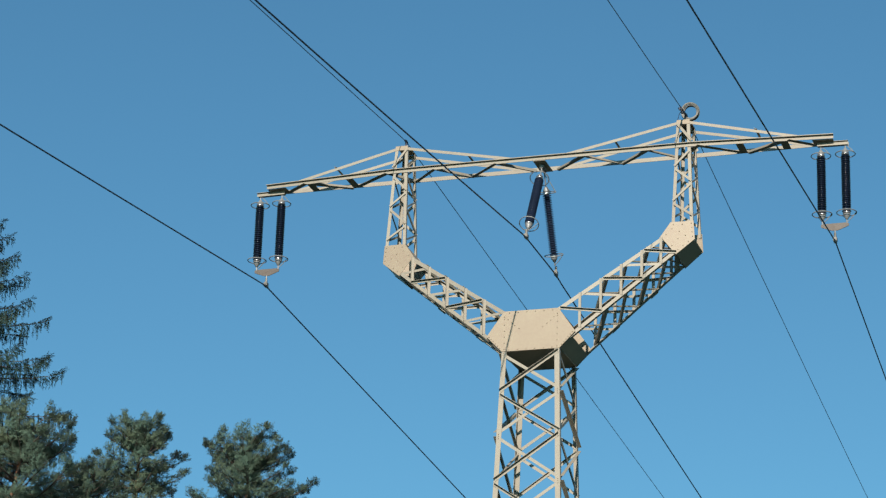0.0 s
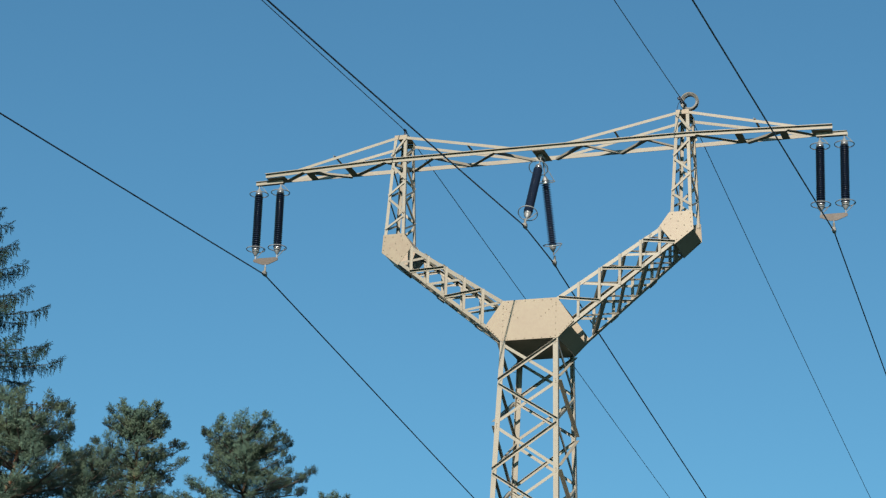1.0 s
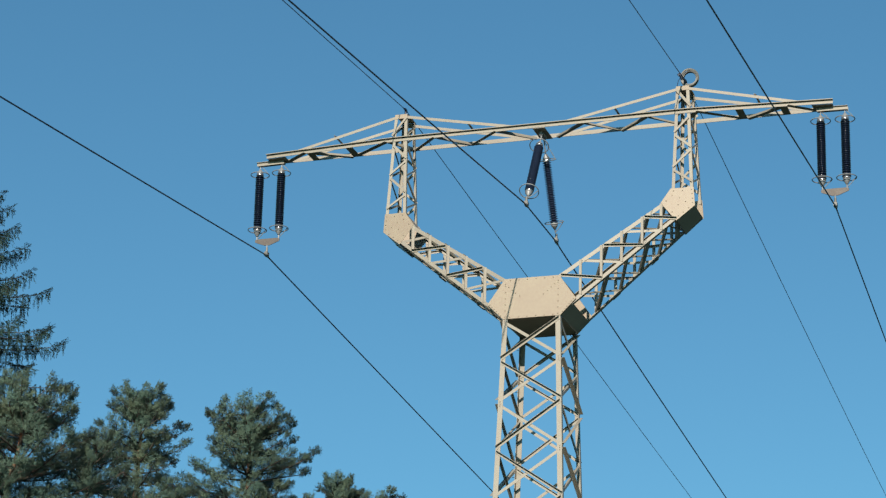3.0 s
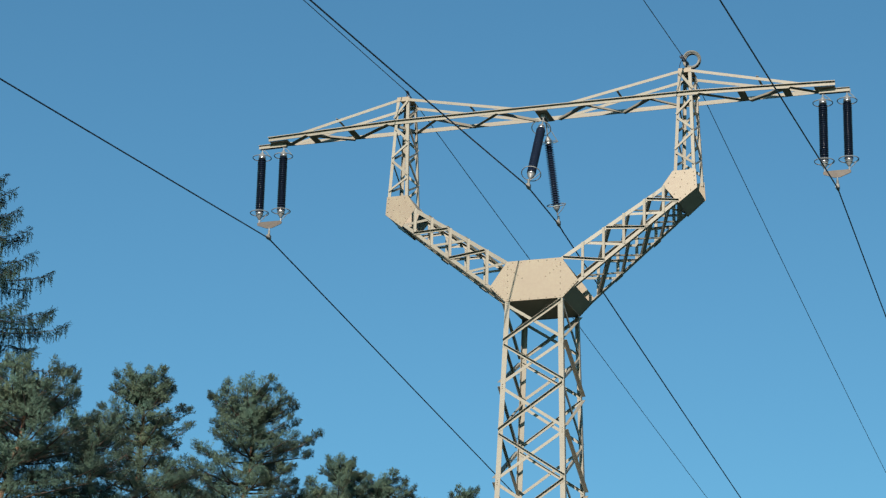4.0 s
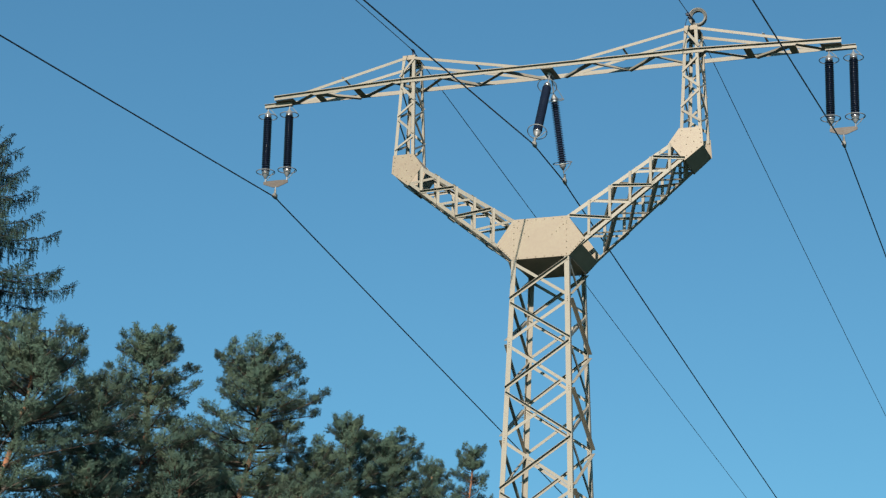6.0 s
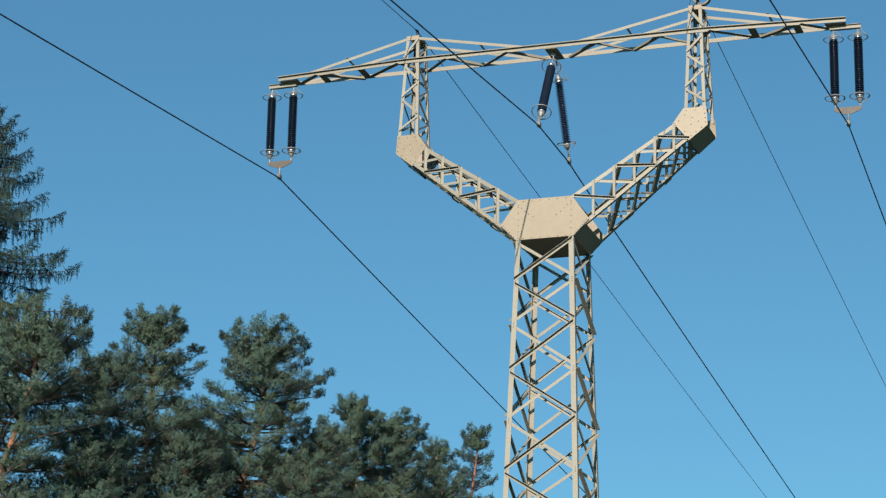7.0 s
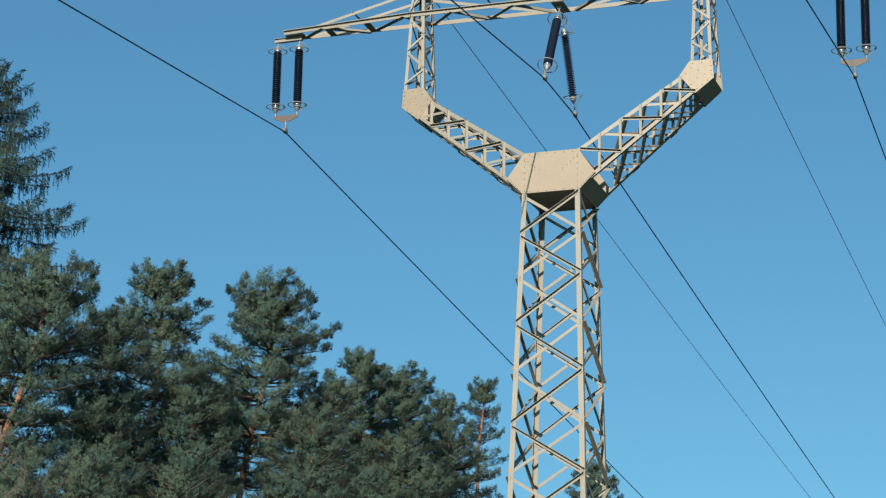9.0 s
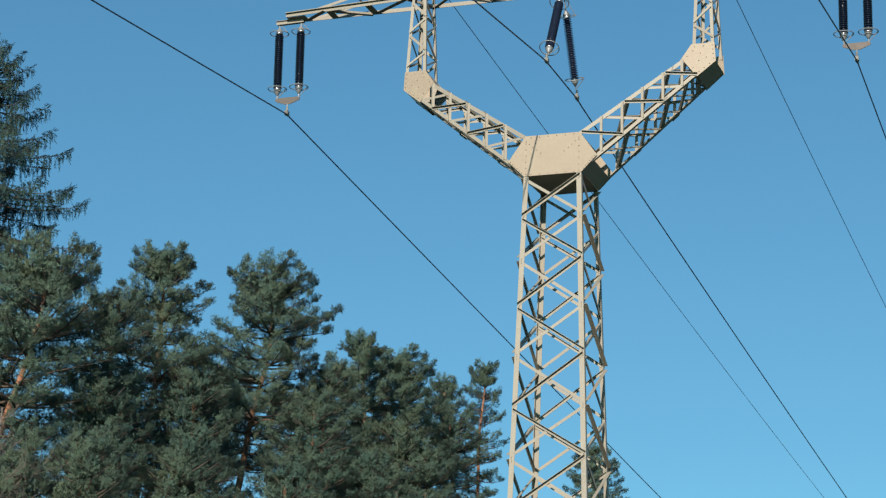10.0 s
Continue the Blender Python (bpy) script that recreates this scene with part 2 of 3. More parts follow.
# the two slanting arms of the head
NODES = [(1.72, 30.87, 29.64), (2.42, 31.35, 30.19), (3.10, 31.82, 30.73), (3.79, 32.29, 31.28), (4.43, 32.72, 31.79)]
for sx in (-1, 1):
    for sy in (-1, 1):
        out = (0, sy, 0)
        f = lambda x, z, d=0.0: Vector((sx * x, sy * (arm_y(x) + d), z))
        part("arm_chord", angle_bar(f(0.99, ZW + 0.05), f(5.48, 32.63), (0, 0, 1), (0, -sy, 0), 0.115, 0.15, 0.014), STEEL, pylon)
        part("arm_chord", angle_bar(f(0.93, 30.37), f(4.52, 32.81), (0, 0, -1), (0, -sy, 0), 0.13, 0.13, 0.014), STEEL, pylon)
        for i, (x, zt, zb) in enumerate(NODES):
            part("arm_post", angle_bar(f(x, zb, 0.004), f(x, zt, 0.004), (-sx, 0, 0), (0, sy, 0), 0.10, 0.05, 0.01), STEEL, pylon)
        lows = [(1.72, 29.60)] + [(n[0], n[2]) for n in NODES[1:]] + [(4.93, 32.17)]
        tops = [(0.98, 30.37)] + [(n[0], n[1]) for n in NODES[:4]]
        for i, ((xa, za), (xb, zb)) in enumerate(zip(tops, lows[1:])):
            outer = (i % 2 == 0) == (sx > 0)
            d = 0.016 if outer else -0.026
            a, b = f(xa + 0.04, za + 0.01, d), f(xb - 0.03, zb + 0.03, d)
            part("arm_brace", angle_bar(a, b, (0, 0, -1), (0, sy if outer else -sy, 0), 0.085, 0.10 if outer else 0.07, 0.01), STEEL, pylon)
        for x, zt, zb in NODES[1:4:2] if sy > 0 else ():
            o = [f(x - 0.12, zb - 0.17, 0.006), f(x + 0.14, zb + 0.04, 0.006), f(x + 0.14, zb + 0.16, 0.006), f(x - 0.12, zb - 0.06, 0.006)]
            part("gusset", slab(o, out, 0.010), STEEL, pylon)
        # joint plate at the elbow
        o = [f(5.515, 32.60, 0.016), f(5.475, 33.26, 0.016), f(4.70, 33.24, 0.016), f(4.36, 32.74, 0.016), f(4.88, 32.08, 0.016)]
        plate = part("elbow_plate", slab(o, out, 0.014), PLATE, pylon, "riveted cream elbow plate")
        spots = [(5.44, 32.70), (5.43, 32.86), (5.42, 33.02), (5.40, 33.17), (5.1, 33.15), (4.8, 33.15), (5.0, 32.9), (5.2, 32.75), (4.75, 33.0),
                 (5.3, 32.52), (5.12, 32.38), (4.95, 32.25), (4.55, 32.8), (4.95, 32.65), (4.75, 32.4)]
        part("bolt_heads", bolts([f(x, z, 0.016) for x, z in spots], out, 0.02), BOLT, plate, kind="stuff")
    # closing plates under and inside the elbow
    yo = 0.63
    o = [(sx * 5.50, -yo, 32.615), (sx * 5.50, yo, 32.615), (sx * 4.90, yo + 0.06, 32.09), (sx * 4.90, -yo - 0.06, 32.09)]
    part("elbow_floor_plate", slab(o, (sx, 0, -1), 0.012), PLATE, pylon)
    o = [(sx * 4.70, -yo, 33.23), (sx * 4.70, yo, 33.23), (sx * 4.38, yo + 0.1, 32.75), (sx * 4.38, -yo - 0.1, 32.75)]
    part("elbow_inner_plate", slab(o, (-sx, 0, 1), 0.012), PLATE, pylon)
    # crossed lacing between the front and back chords, below and above
    for row, lift in enumerate((0.02, -0.02)):
        pts = [(1.68, 29.61, 30.83)] + [(x + 0.12, zb + 0.095, zt + 0.082) for x, zt, zb in NODES[1:]] + [(4.88, 32.12, 32.95)]
        if row:
            pts = pts[:5]
        for i, (p, q) in enumerate(zip(pts, pts[1:])):
            ends = [[Vector((sx * k[0], sy * (arm_y(k[0]) - 0.03), k[1 + row] + lift)) for k in (p, q)] for sy in (-1, 1)]
            part("arm_lacing", angle_bar(ends[0][1], ends[1][0], (sx, 0, 0.8), (0, 0, 1), 0.09 if i % 2 else 0.16, 0.08, 0.01), STEEL, pylon)
            up = Vector((0, 0, 0.016))
            part("arm_lacing", angle_bar(ends[0][0] + up, ends[1][1] + up, (0, 0, 1), (sx, 0, 0), 0.06, 0.07, 0.01), STEEL, pylon)

# the two upright masts of the head
ZP, ZT = 33.22, 37.05


def mast_at(sx, side, sy, z):
    k = (z - ZP) / (ZT - ZP)
    x = 5.455 + (5.295 - 5.455) * k if side else 4.715 + (4.84 - 4.715) * k
    return Vector((sx * x, sy * (0.65 + (0.44 - 0.65) * k), z))


FRONT = [(1, 33.36), (0, 33.95), (1, 34.64), (0, 35.24), (1, 35.90)]
for sx in (-1, 1):
    for side in (0, 1):
        for sy in (-1, 1):
            inx = -sx if side else sx
            part("mast_leg", angle_bar(mast_at(sx, side, sy, ZP - 0.1), mast_at(sx, side, sy, ZT), (inx, 0, 0), (0, -sy, 0), 0.11, 0.11, 0.012), STEEL, pylon)
    for sy in (-1, 1):
        for i, (p, q) in enumerate(zip(FRONT, FRONT[1:])):
            a, b = mast_at(sx, p[0], sy, p[1] + 0.05), mast_at(sx, q[0], sy, q[1] - 0.03)
            g = (b - a).normalized() * 0.05
            a, b = a + g, b - g
            d = Vector((0, sy * 0.003, 0))
            part("mast_brace", angle_bar(a + d, b + d, (0, 0, 1), (0, sy, 0), 0.085, 0.05, 0.009), STEEL, pylon)
        d = Vector((0, sy * 0.003, 0))
        part("mast_brace", angle_bar(mast_at(sx, 1, sy, 36.24) + d, mast_at(sx, 0, sy, 36.90) + d, (0, 0, 1), (0, sy, 0), 0.09, 0.05, 0.009), STEEL, pylon)
        o = [mast_at(sx, 1, sy, 36.90) + d * 4, mast_at(sx, 0, sy, 36.90) + d * 4, mast_at(sx, 0, sy, 37.06) + d * 4, mast_at(sx, 1, sy, 37.06) + d * 4]
        part("mast_head_plate", slab(o, (0, sy, 0), 0.012), PLATE, pylon)
    for side in (0, 1):
        for i in range(5):
            za, zb = 33.4 + 0.62 * i, 33.4 + 0.62 * (i + 1)
            sy = 1 if i % 2 else -1
            a, b = mast_at(sx, side, sy, za), mast_at(sx, side, -sy, zb)
            g = (b - a).normalized() * 0.07
            o = sx if side else -sx
            part("mast_brace", angle_bar(a + g, b - g, (0, 0, 1), (-o, 0, 0), 0.07, 0.05, 0.009), STEEL, pylon)
        part("mast_brace", angle_bar(mast_at(sx, side, -1, 36.25), mast_at(sx, side, 1, 36.9), (0, 0, 1), (sx if side else -sx, 0, 0), 0.08, 0.05, 0.009), STEEL, pylon)
    o = [mast_at(sx, 1, -1, 37.06), mast_at(sx, 1, 1, 37.06), mast_at(sx, 0, 1, 37.06), mast_at(sx, 0, -1, 37.06)]
    part("mast_cap", slab([p + Vector((0, 0, 0.015)) for p in o], (0, 0, 1), 0.015), PLATE, pylon)

# crossarm
ZC = 36.00


def chord_at(x, sy):
    q = max(0, abs(x) - 5.3)
    return Vector((x, sy * (0.50 - 0.045 * q), ZC - 0.016 * q))


for sy in (-1, 1):
    for xa, xb in ((-10.17, -5.3), (-5.3, 5.3), (5.3, 10.17)):
        up = Vector((0, 0, 0.17))
        part("crossarm_chord", angle_bar(chord_at(xa, sy) + up, chord_at(xb, sy) + up, (0, 0, -1), (0, sy, 0), 0.145, 0.105, 0.022), STEEL, pylon)
for sx in (-1, 1):
    # tie bars from the mast heads to the ends and to the middle
    for sy in (-1, 1):
        a, b = mast_at(sx, 1, sy, 37.0), chord_at(sx * 9.25, sy) + Vector((0, 0, 0.16))
        part("tie_bar", angle_bar(a, b, (0, 0, -1), (0, 1, 0), 0.10, 0.08, 0.01), STEEL, pylon)
        a, b = mast_at(sx, 0, sy, 37.0), chord_at(sx * 0.7, sy) + Vector((0, 0, 0.16))
        part("tie_bar", angle_bar(a, b, (0, 0, -1), (0, 1, 0), 0.10, 0.08, 0.01), STEEL, pylon)
    for x, z in ((7.55, 36.55), (2.65, 36.59)):
        part("tie_strut", angle_bar((sx * x - 0.03, -0.42, z - 0.05), (sx * x - 0.03, 0.42, z - 0.05), (1, 0, 0), (0, 0, 1), 0.08, 0.05, 0.008), STEEL, pylon)
    # flat battens and lacing between the chords
    for x in (7.0, 8.5):
        p, q = chord_at(sx * x, -1), chord_at(sx * x, 1)
        o = [(sx * x - 0.13, p.y, p.z + 0.03), (sx * x + 0.13, p.y, p.z + 0.03), (sx * x + 0.13, q.y, q.z + 0.03), (sx * x - 0.13, q.y, q.z + 0.03)]
        part("batten", slab(o, (0, 0, -1), 0.012), PLATE, pylon)
    bays = [(0.35, 1.5), (1.5, 2.65), (2.65, 3.75), (3.75, 4.75), (4.75, 5.5), (5.5, 6.9), (7.1, 8.4), (8.6, 9.5)]
    for i, (xa, xb) in enumerate(bays):
        sy = -1 if i % 2 else 1
        a, b = chord_at(sx * xa, sy), chord_at(sx * xb, -sy)
        a.z, b.z = a.z + 0.02, b.z + 0.02
        upright = (sy if sx > 0 else -sy) < 0 and xa < 5
        part("crossarm_lacing", angle_bar(a, b, (0, 0, 1) if upright else (sx, 0, 0), (sx, 0, 0) if upright else (0, 0, 1), 0.09 if upright else 0.13 if xa < 5 else 0.17, 0.07, 0.01), STEEL, pylon)
    # end box and the beam that carries the insulators
    p, q = chord_at(sx * 9.45, -1), chord_at(sx * 10.15, 1)
    o = [(sx * 9.45, -0.30, p.z + 0.01), (sx * 10.15, -0.27, q.z + 0.01), (sx * 10.15, 0.27, q.z + 0.01), (sx * 9.45, 0.30, p.z + 0.01)]
    part("end_plate", slab(o, (0, 0, -1), 0.012), PLATE, pylon)
    for y in (-0.06, 0.06):
        d = 1 if y > 0 else -1
        part("end_beam", angle_bar((sx * 9.58, y, 35.93), (sx * 10.62, y, 35.91), (0, 0, -1), (0, d, 0), 0.13, 0.07, 0.012), STEEL, pylon)
o = [(-0.22, -0.53, ZC - 0.006), (0.22, -0.53, ZC - 0.006), (0.22, 0.53, ZC - 0.006), (-0.22, 0.53, ZC - 0.006)]
part("middle_plate", slab(o, (0, 0, -1), 0.014), PLATE, pylon)
for sy in (-1, 1):
    o = [(-0.42, sy * 0.505, ZC + 0.02), (0.42, sy * 0.505, ZC + 0.02), (0.42, sy * 0.505, ZC + 0.10), (-0.42, sy * 0.505, ZC + 0.10)]
    plate = part("splice_plate", slab([(x, y + sy * 0.006, z) for x, y, z in o], (0, sy, 0), 0.01), PLATE, pylon)
    part("bolt_heads", bolts([(-0.36 + 0.12 * i, sy * 0.51, ZC + 0.06) for i in range(7)], (0, sy, 0), 0.02), BOLT, plate, kind="stuff")


# ---- insulators, fittings and wires ----
def insulator(parent, a, b, lead=0.0):
    """A long-rod insulator hung from a to b with its caps and arcing rings."""
    a, b = Vector(a), Vector(b)
    ax = (b - a).normalized()
    full = (b - a).length
    start, stop = 0.36 + lead, full - 0.34
    prof = [(0.05, start), (0.085, start), (0.085, start + 0.004), (0.085, start + 0.06), (0.085, start + 0.064)]
    start, stop = start + 0.064, stop - 0.064
    n = 26
    pitch = (stop - start) / n
    for i in range(n):
        d = start + i * pitch
        r = 0.158 if i % 2 == 0 else 0.155
        prof += [(0.088, d + pitch * 0.03), (0.088, d + pitch * 0.06), (0.088, d + pitch * 0.30), (0.088, d + pitch * 0.33), (r * 0.80, d + pitch * 0.50),
                 (r * 0.97, d + pitch * 0.68), (r, d + pitch * 0.78), (r * 0.97, d + pitch * 0.88), (r * 0.8, d + pitch * 0.96)]
    prof += [(0.085, stop), (0.085, stop + 0.004), (0.085, stop + 0.06), (0.085, stop + 0.064), (0.05, stop + 0.064)]
    start, stop = start - 0.064, stop + 0.064
    bm = bmesh.new()
    lathe(bm, prof, a, ax, 22)
    rod = part("insulator", bm, SHED, parent, "dark brown porcelain long-rod insulator", True)
    for cap, (d0, d1) in enumerate(((0.16 + lead, start + 0.02), (full - 0.13, stop - 0.02))):
        s = 1 if d1 > d0 else -1
        bm = bmesh.new()
        lathe(bm, [(0.03, 0), (0.055, 0.03), (0.07, 0.07), (0.11, 0.12), (0.125, abs(d1 - d0) - 0.02), (0.07, abs(d1 - d0))], a + ax * d0, ax * s, 18)
        part("end_cap", bm, GALV, rod, "grey galvanised end cap", True)
        bm = bmesh.new()
        lathe(bm, [(0.10, -0.035), (0.132, -0.03), (0.132, 0.045), (0.10, 0.05)], a + ax * d1, ax * s, 18)
        part("sleeve", bm, CHROME, rod, "bright metal sleeve", True)
        bm = bmesh.new()
        e = a if cap == 0 else b
        tube(bm, [e, e + ax * s * 0.08, a + ax * (d0 + s * 0.03)], 0.022, 8)
        part("link", bm, GALV, rod)
        # racket-shaped arcing ring on its stay
        c = a + ax * (d1 + (0.0 if cap == 0 else -0.02))
        u = Vector((1, 0, 0)) - ax * ax.x
        u.normalize()
        v = ax.cross(u)
        bm = bmesh.new()
        tube(bm, [c + u * 0.33 * math.cos(q) + v * 0.33 * math.sin(q) for q in (2 * math.pi * i / 28 for i in range(28))], 0.017, 6, True)
        tube(bm, [c + u * 0.33, (c + u * 0.35 + e) * 0.5, e + ax * s * 0.03], 0.014, 6)
        part("arcing_ring", bm, GALV, rod, "thin grey arcing ring")
    return rod


def clamp(parent, p, slope):
    """A suspension clamp that holds the conductor at p."""
    bm = bmesh.new()
    d = Vector((0, 1, slope)).normalized()
    tube(bm, [p - d * 0.20 - Vector((0, 0, 0.02)), p - d * 0.1, p, p + d * 0.1, p + d * 0.20 - Vector((0, 0, 0.02))], [0.03, 0.05, 0.06, 0.05, 0.03], 8)
    tube(bm, [p + Vector((0, 0, 0.02)), p + Vector((0, 0, 0.16)), p + Vector((0, 0, 0.30))], [0.065, 0.045, 0.04], 8)
    box(bm, p + Vector((0.0, 0.0, 0.06)), (0.13, 0.20, 0.15), 0, 0.02)
    return part("suspension_clamp", bm, COIL, parent, "grey suspension clamp")


XO, XI, XM = 10.51, 9.69, 10.11
for sx in (-1, 1):
    hung = tagged(new("insulator_set"), "twin dark porcelain insulators on a yoke plate under the crossarm end", "insulator", "insulators of the pylon")
    for x in (XO, XI):
        insulator(hung, (sx * x, 0, 35.84), (sx * x, 0, 32.98))
    o = [(-0.47, 0.05), (-0.42, 0.09), (0.42, 0.09), (0.47, 0.05), (0.46, -0.03), (0.10, -0.17), (-0.10, -0.17), (-0.46, -0.03)]
    bm = slab([(sx * XM + u, -0.012, 32.92 + w) for u, w in o], (0, -1, 0), 0.026)
    yoke = part("yoke_plate", bm, YOKE, hung, "rust-tinted steel yoke plate")
    bm = bmesh.new()
    tube(bm, [(sx * XM, 0, 32.76), (sx * XM, 0, 32.56)], 0.022, 8)
    part("link", bm, GALV, yoke)
    clamp(hung, Vector((sx * XM, 0, 32.37)), 0.07)
hung = tagged(new("insulator_set"), "two dark porcelain insulators spread in a V under the crossarm", "insulator", "insulators of the pylon")
for sy in (-1, 1):
    insulator(hung, (0, sy * 0.18, 35.80), (0, sy * 1.76, 32.94), 0.10 if sy < 0 else 0.30)
    clamp(hung, Vector((0, sy * 1.88, 32.66)), -sy * 0.07)
bm = bmesh.new()
box(bm, (0, 0, 35.93), (0.16, 0.50, 0.16), 0, 0.02)
tube(bm, [(0, -0.18, 35.9), (0, -0.18, 35.78)], 0.03, 8)
tube(bm, [(0, 0.18, 35.9), (0, 0.18, 35.78)], 0.03, 8)
part("hanger", bm, GALV, hung)


def span(x, z, gap, front, back, reach=(150, 190)):
    """The points of a wire: level over the pylon for gap metres each way, then falling at both sides."""
    pts = []
    for i in range(40, 0, -1):
        d = reach[0] * (i / 40) ** 1.5
        pts.append((x + math.tan(radians(front[0])) * (d + gap), -gap - d, z - front[1] * d + front[2] * d * d))
    pts += [(x, -gap, z), (x, gap, z)]
    for i in range(1, 41):
        d = reach[1] * (i / 40) ** 1.5
        pts.append((x - math.tan(radians(back[0])) * (d + gap), gap + d, z - back[1] * d + back[2] * d * d))
    return pts


# heading, fall and sag of each wire towards the viewer and away
for x, z, gap, front, back in ((-XM, 32.37, 0.05, (2.39, 0.137, 0.00002), (1.75, 0.027, 0.00002)), (0, 32.66, 1.88, (0.6, 0.1225, 0.00018), (0.544, 0.0646, 0.0001)),
                               (XM, 32.37, 0.05, (1.0, 0.106, 0.00002), (1.5, 0.056, 0.0001))):
    bm = bmesh.new()
    tube(bm, span(x, z, gap, front, back), 0.024, 6)
    tagged(new("conductor", finish(bm, "conductor", WIRE, True)), "dark stranded power conductor hung from its suspension clamp", "cable", "conductors of the line")
for x, front, back in ((-5.07, (1.47, 0.12, 0.00002), (2.1, 0.0138, 0.00009)), (5.07, (1.35, 0.108, 0.0002), (1.05, 0.052, 0.00017))):
    bm = bmesh.new()
    tube(bm, span(x, 37.42, 0.05, front, back), 0.014, 6)
    tagged(new("earth_wire", finish(bm, "earth_wire", WIRE, True)), "thin dark earth wire over a mast head of the pylon", "cable", "earth wires of the line")
    fit = tagged(new("earth_wire_fitting"), "small dark clamp that holds the earth wire on the mast head", "clamp", "earth wire clamps")
    bm = bmesh.new()
    box(bm, (x, 0, 37.16), (0.10, 0.12, 0.18), 0, 0.01)
    tube(bm, [(x, 0, 37.2), (x, 0, 37.42)], 0.035, 8)
    part("bracket", bm, WIRE, fit)
    bm = bmesh.new()
    tube(bm, [(x, -0.2, 37.40), (x, -0.1, 37.42), (x, 0, 37.43), (x, 0.1, 37.42), (x, 0.2, 37.40)], [0.02, 0.04, 0.05, 0.04, 0.02], 8)
    part("clamp", bm, WIRE, fit)
    if x > 0:
        way = Vector((math.tan(radians(front[0])), -1, -front[1])).normalized()
        on = lambda d: Vector((x, -0.05, 37.42)) + way * d
        bm = bmesh.new()
        tube(bm, [on(-0.1), on(0.3), on(0.95)], [0.045, 0.036, 0.022], 8)
        part("armour_rod", bm, WIRE, fit, "thick dark armour rods round the wire")
        bm = bmesh.new()
        box(bm, on(0.85) - Vector((0, 0, 0.04)), (0.06, 0.09, 0.12), 0, 0.01)
        tube(bm, [on(0.62) - Vector((0, 0, 0.12)), on(0.85) - Vector((0, 0, 0.10)), on(1.08) - Vector((0, 0, 0.12))], 0.012, 6)
        for d in (0.64, 1.06):
            tube(bm, [on(d - 0.07) - Vector((0, 0, 0.12)), on(d + 0.07) - Vector((0, 0, 0.12))], 0.04, 8)
        part("vibration_damper", bm, WIRE, fit, "small dark vibration damper")
# spare cable coiled on the mast head
coil = tagged(new("cable_coil"), "grey coil of spare cable standing on the mast head", "cable coil")
rng = random.Random(5)
for i in range(6):
    r, y = 0.29 - 0.035 * (i % 3) + rng.uniform(-0.015, 0.015), 0.03 + 0.028 * (i - 3)
    bm = bmesh.new()
    tube(bm, [(5.22 + r * math.cos(q), y + 0.02 * math.sin(2 * q + i), 37.53 + 1.08 * r * math.sin(q)) for q in (2 * math.pi * j / 30 for j in range(30))], 0.023, 6, True)
    part("turn", bm, COIL, coil)
bm = bmesh.new()
tube(bm, [(5.02, -0.5, 37.38), (4.93, -0.45, 37.28), (4.88, -0.42, 37.12), (4.86, -0.46, 36.8)], 0.012, 6)
part("tail", bm, WIRE, coil)


# ---- trees ----
ACROSS = np.array([0.947, 0.32, 0.0])      # along the edge of the wood as it faces the cleared strip
TOWARD = np.array([0.32, -0.947, 0.0])     # out of the wood, to its sunny side


def shoot(rng, n, wide, slim, long, needle):
    """One shoot along +z, like a bottle brush of unit length: n pointed needle bundles."""
    out = []
    for i in range(n):
        z = long * (i + rng.uniform(0, 1)) / n
        q, w = rng.uniform(0, 2 * math.pi), math.radians(rng.uniform(0.4, 1.0) * wide * (1.05 - 0.65 * z))
        d = np.array([math.sin(w) * math.cos(q), math.sin(w) * math.sin(q), math.cos(w)])
        s = np.cross(d, rng.normal(size=3))
        s /= np.linalg.norm(s)
        o, k = np.array([0, 0, z]), needle * rng.uniform(0.75, 1.2)
        out.append([o - s * slim, o + s * slim + d * k * 0.4, o + d * k])
    return np.array(out)


RNG = np.random.default_rng(7)
PINE_SPRAYS = [shoot(RNG, 9, 95, 0.064, 0.6, 0.5) for _ in range(8)]
SPRUCE_SPRAYS = [shoot(RNG, 7, 48, 0.07, 0.85, 0.4) for _ in range(8)]


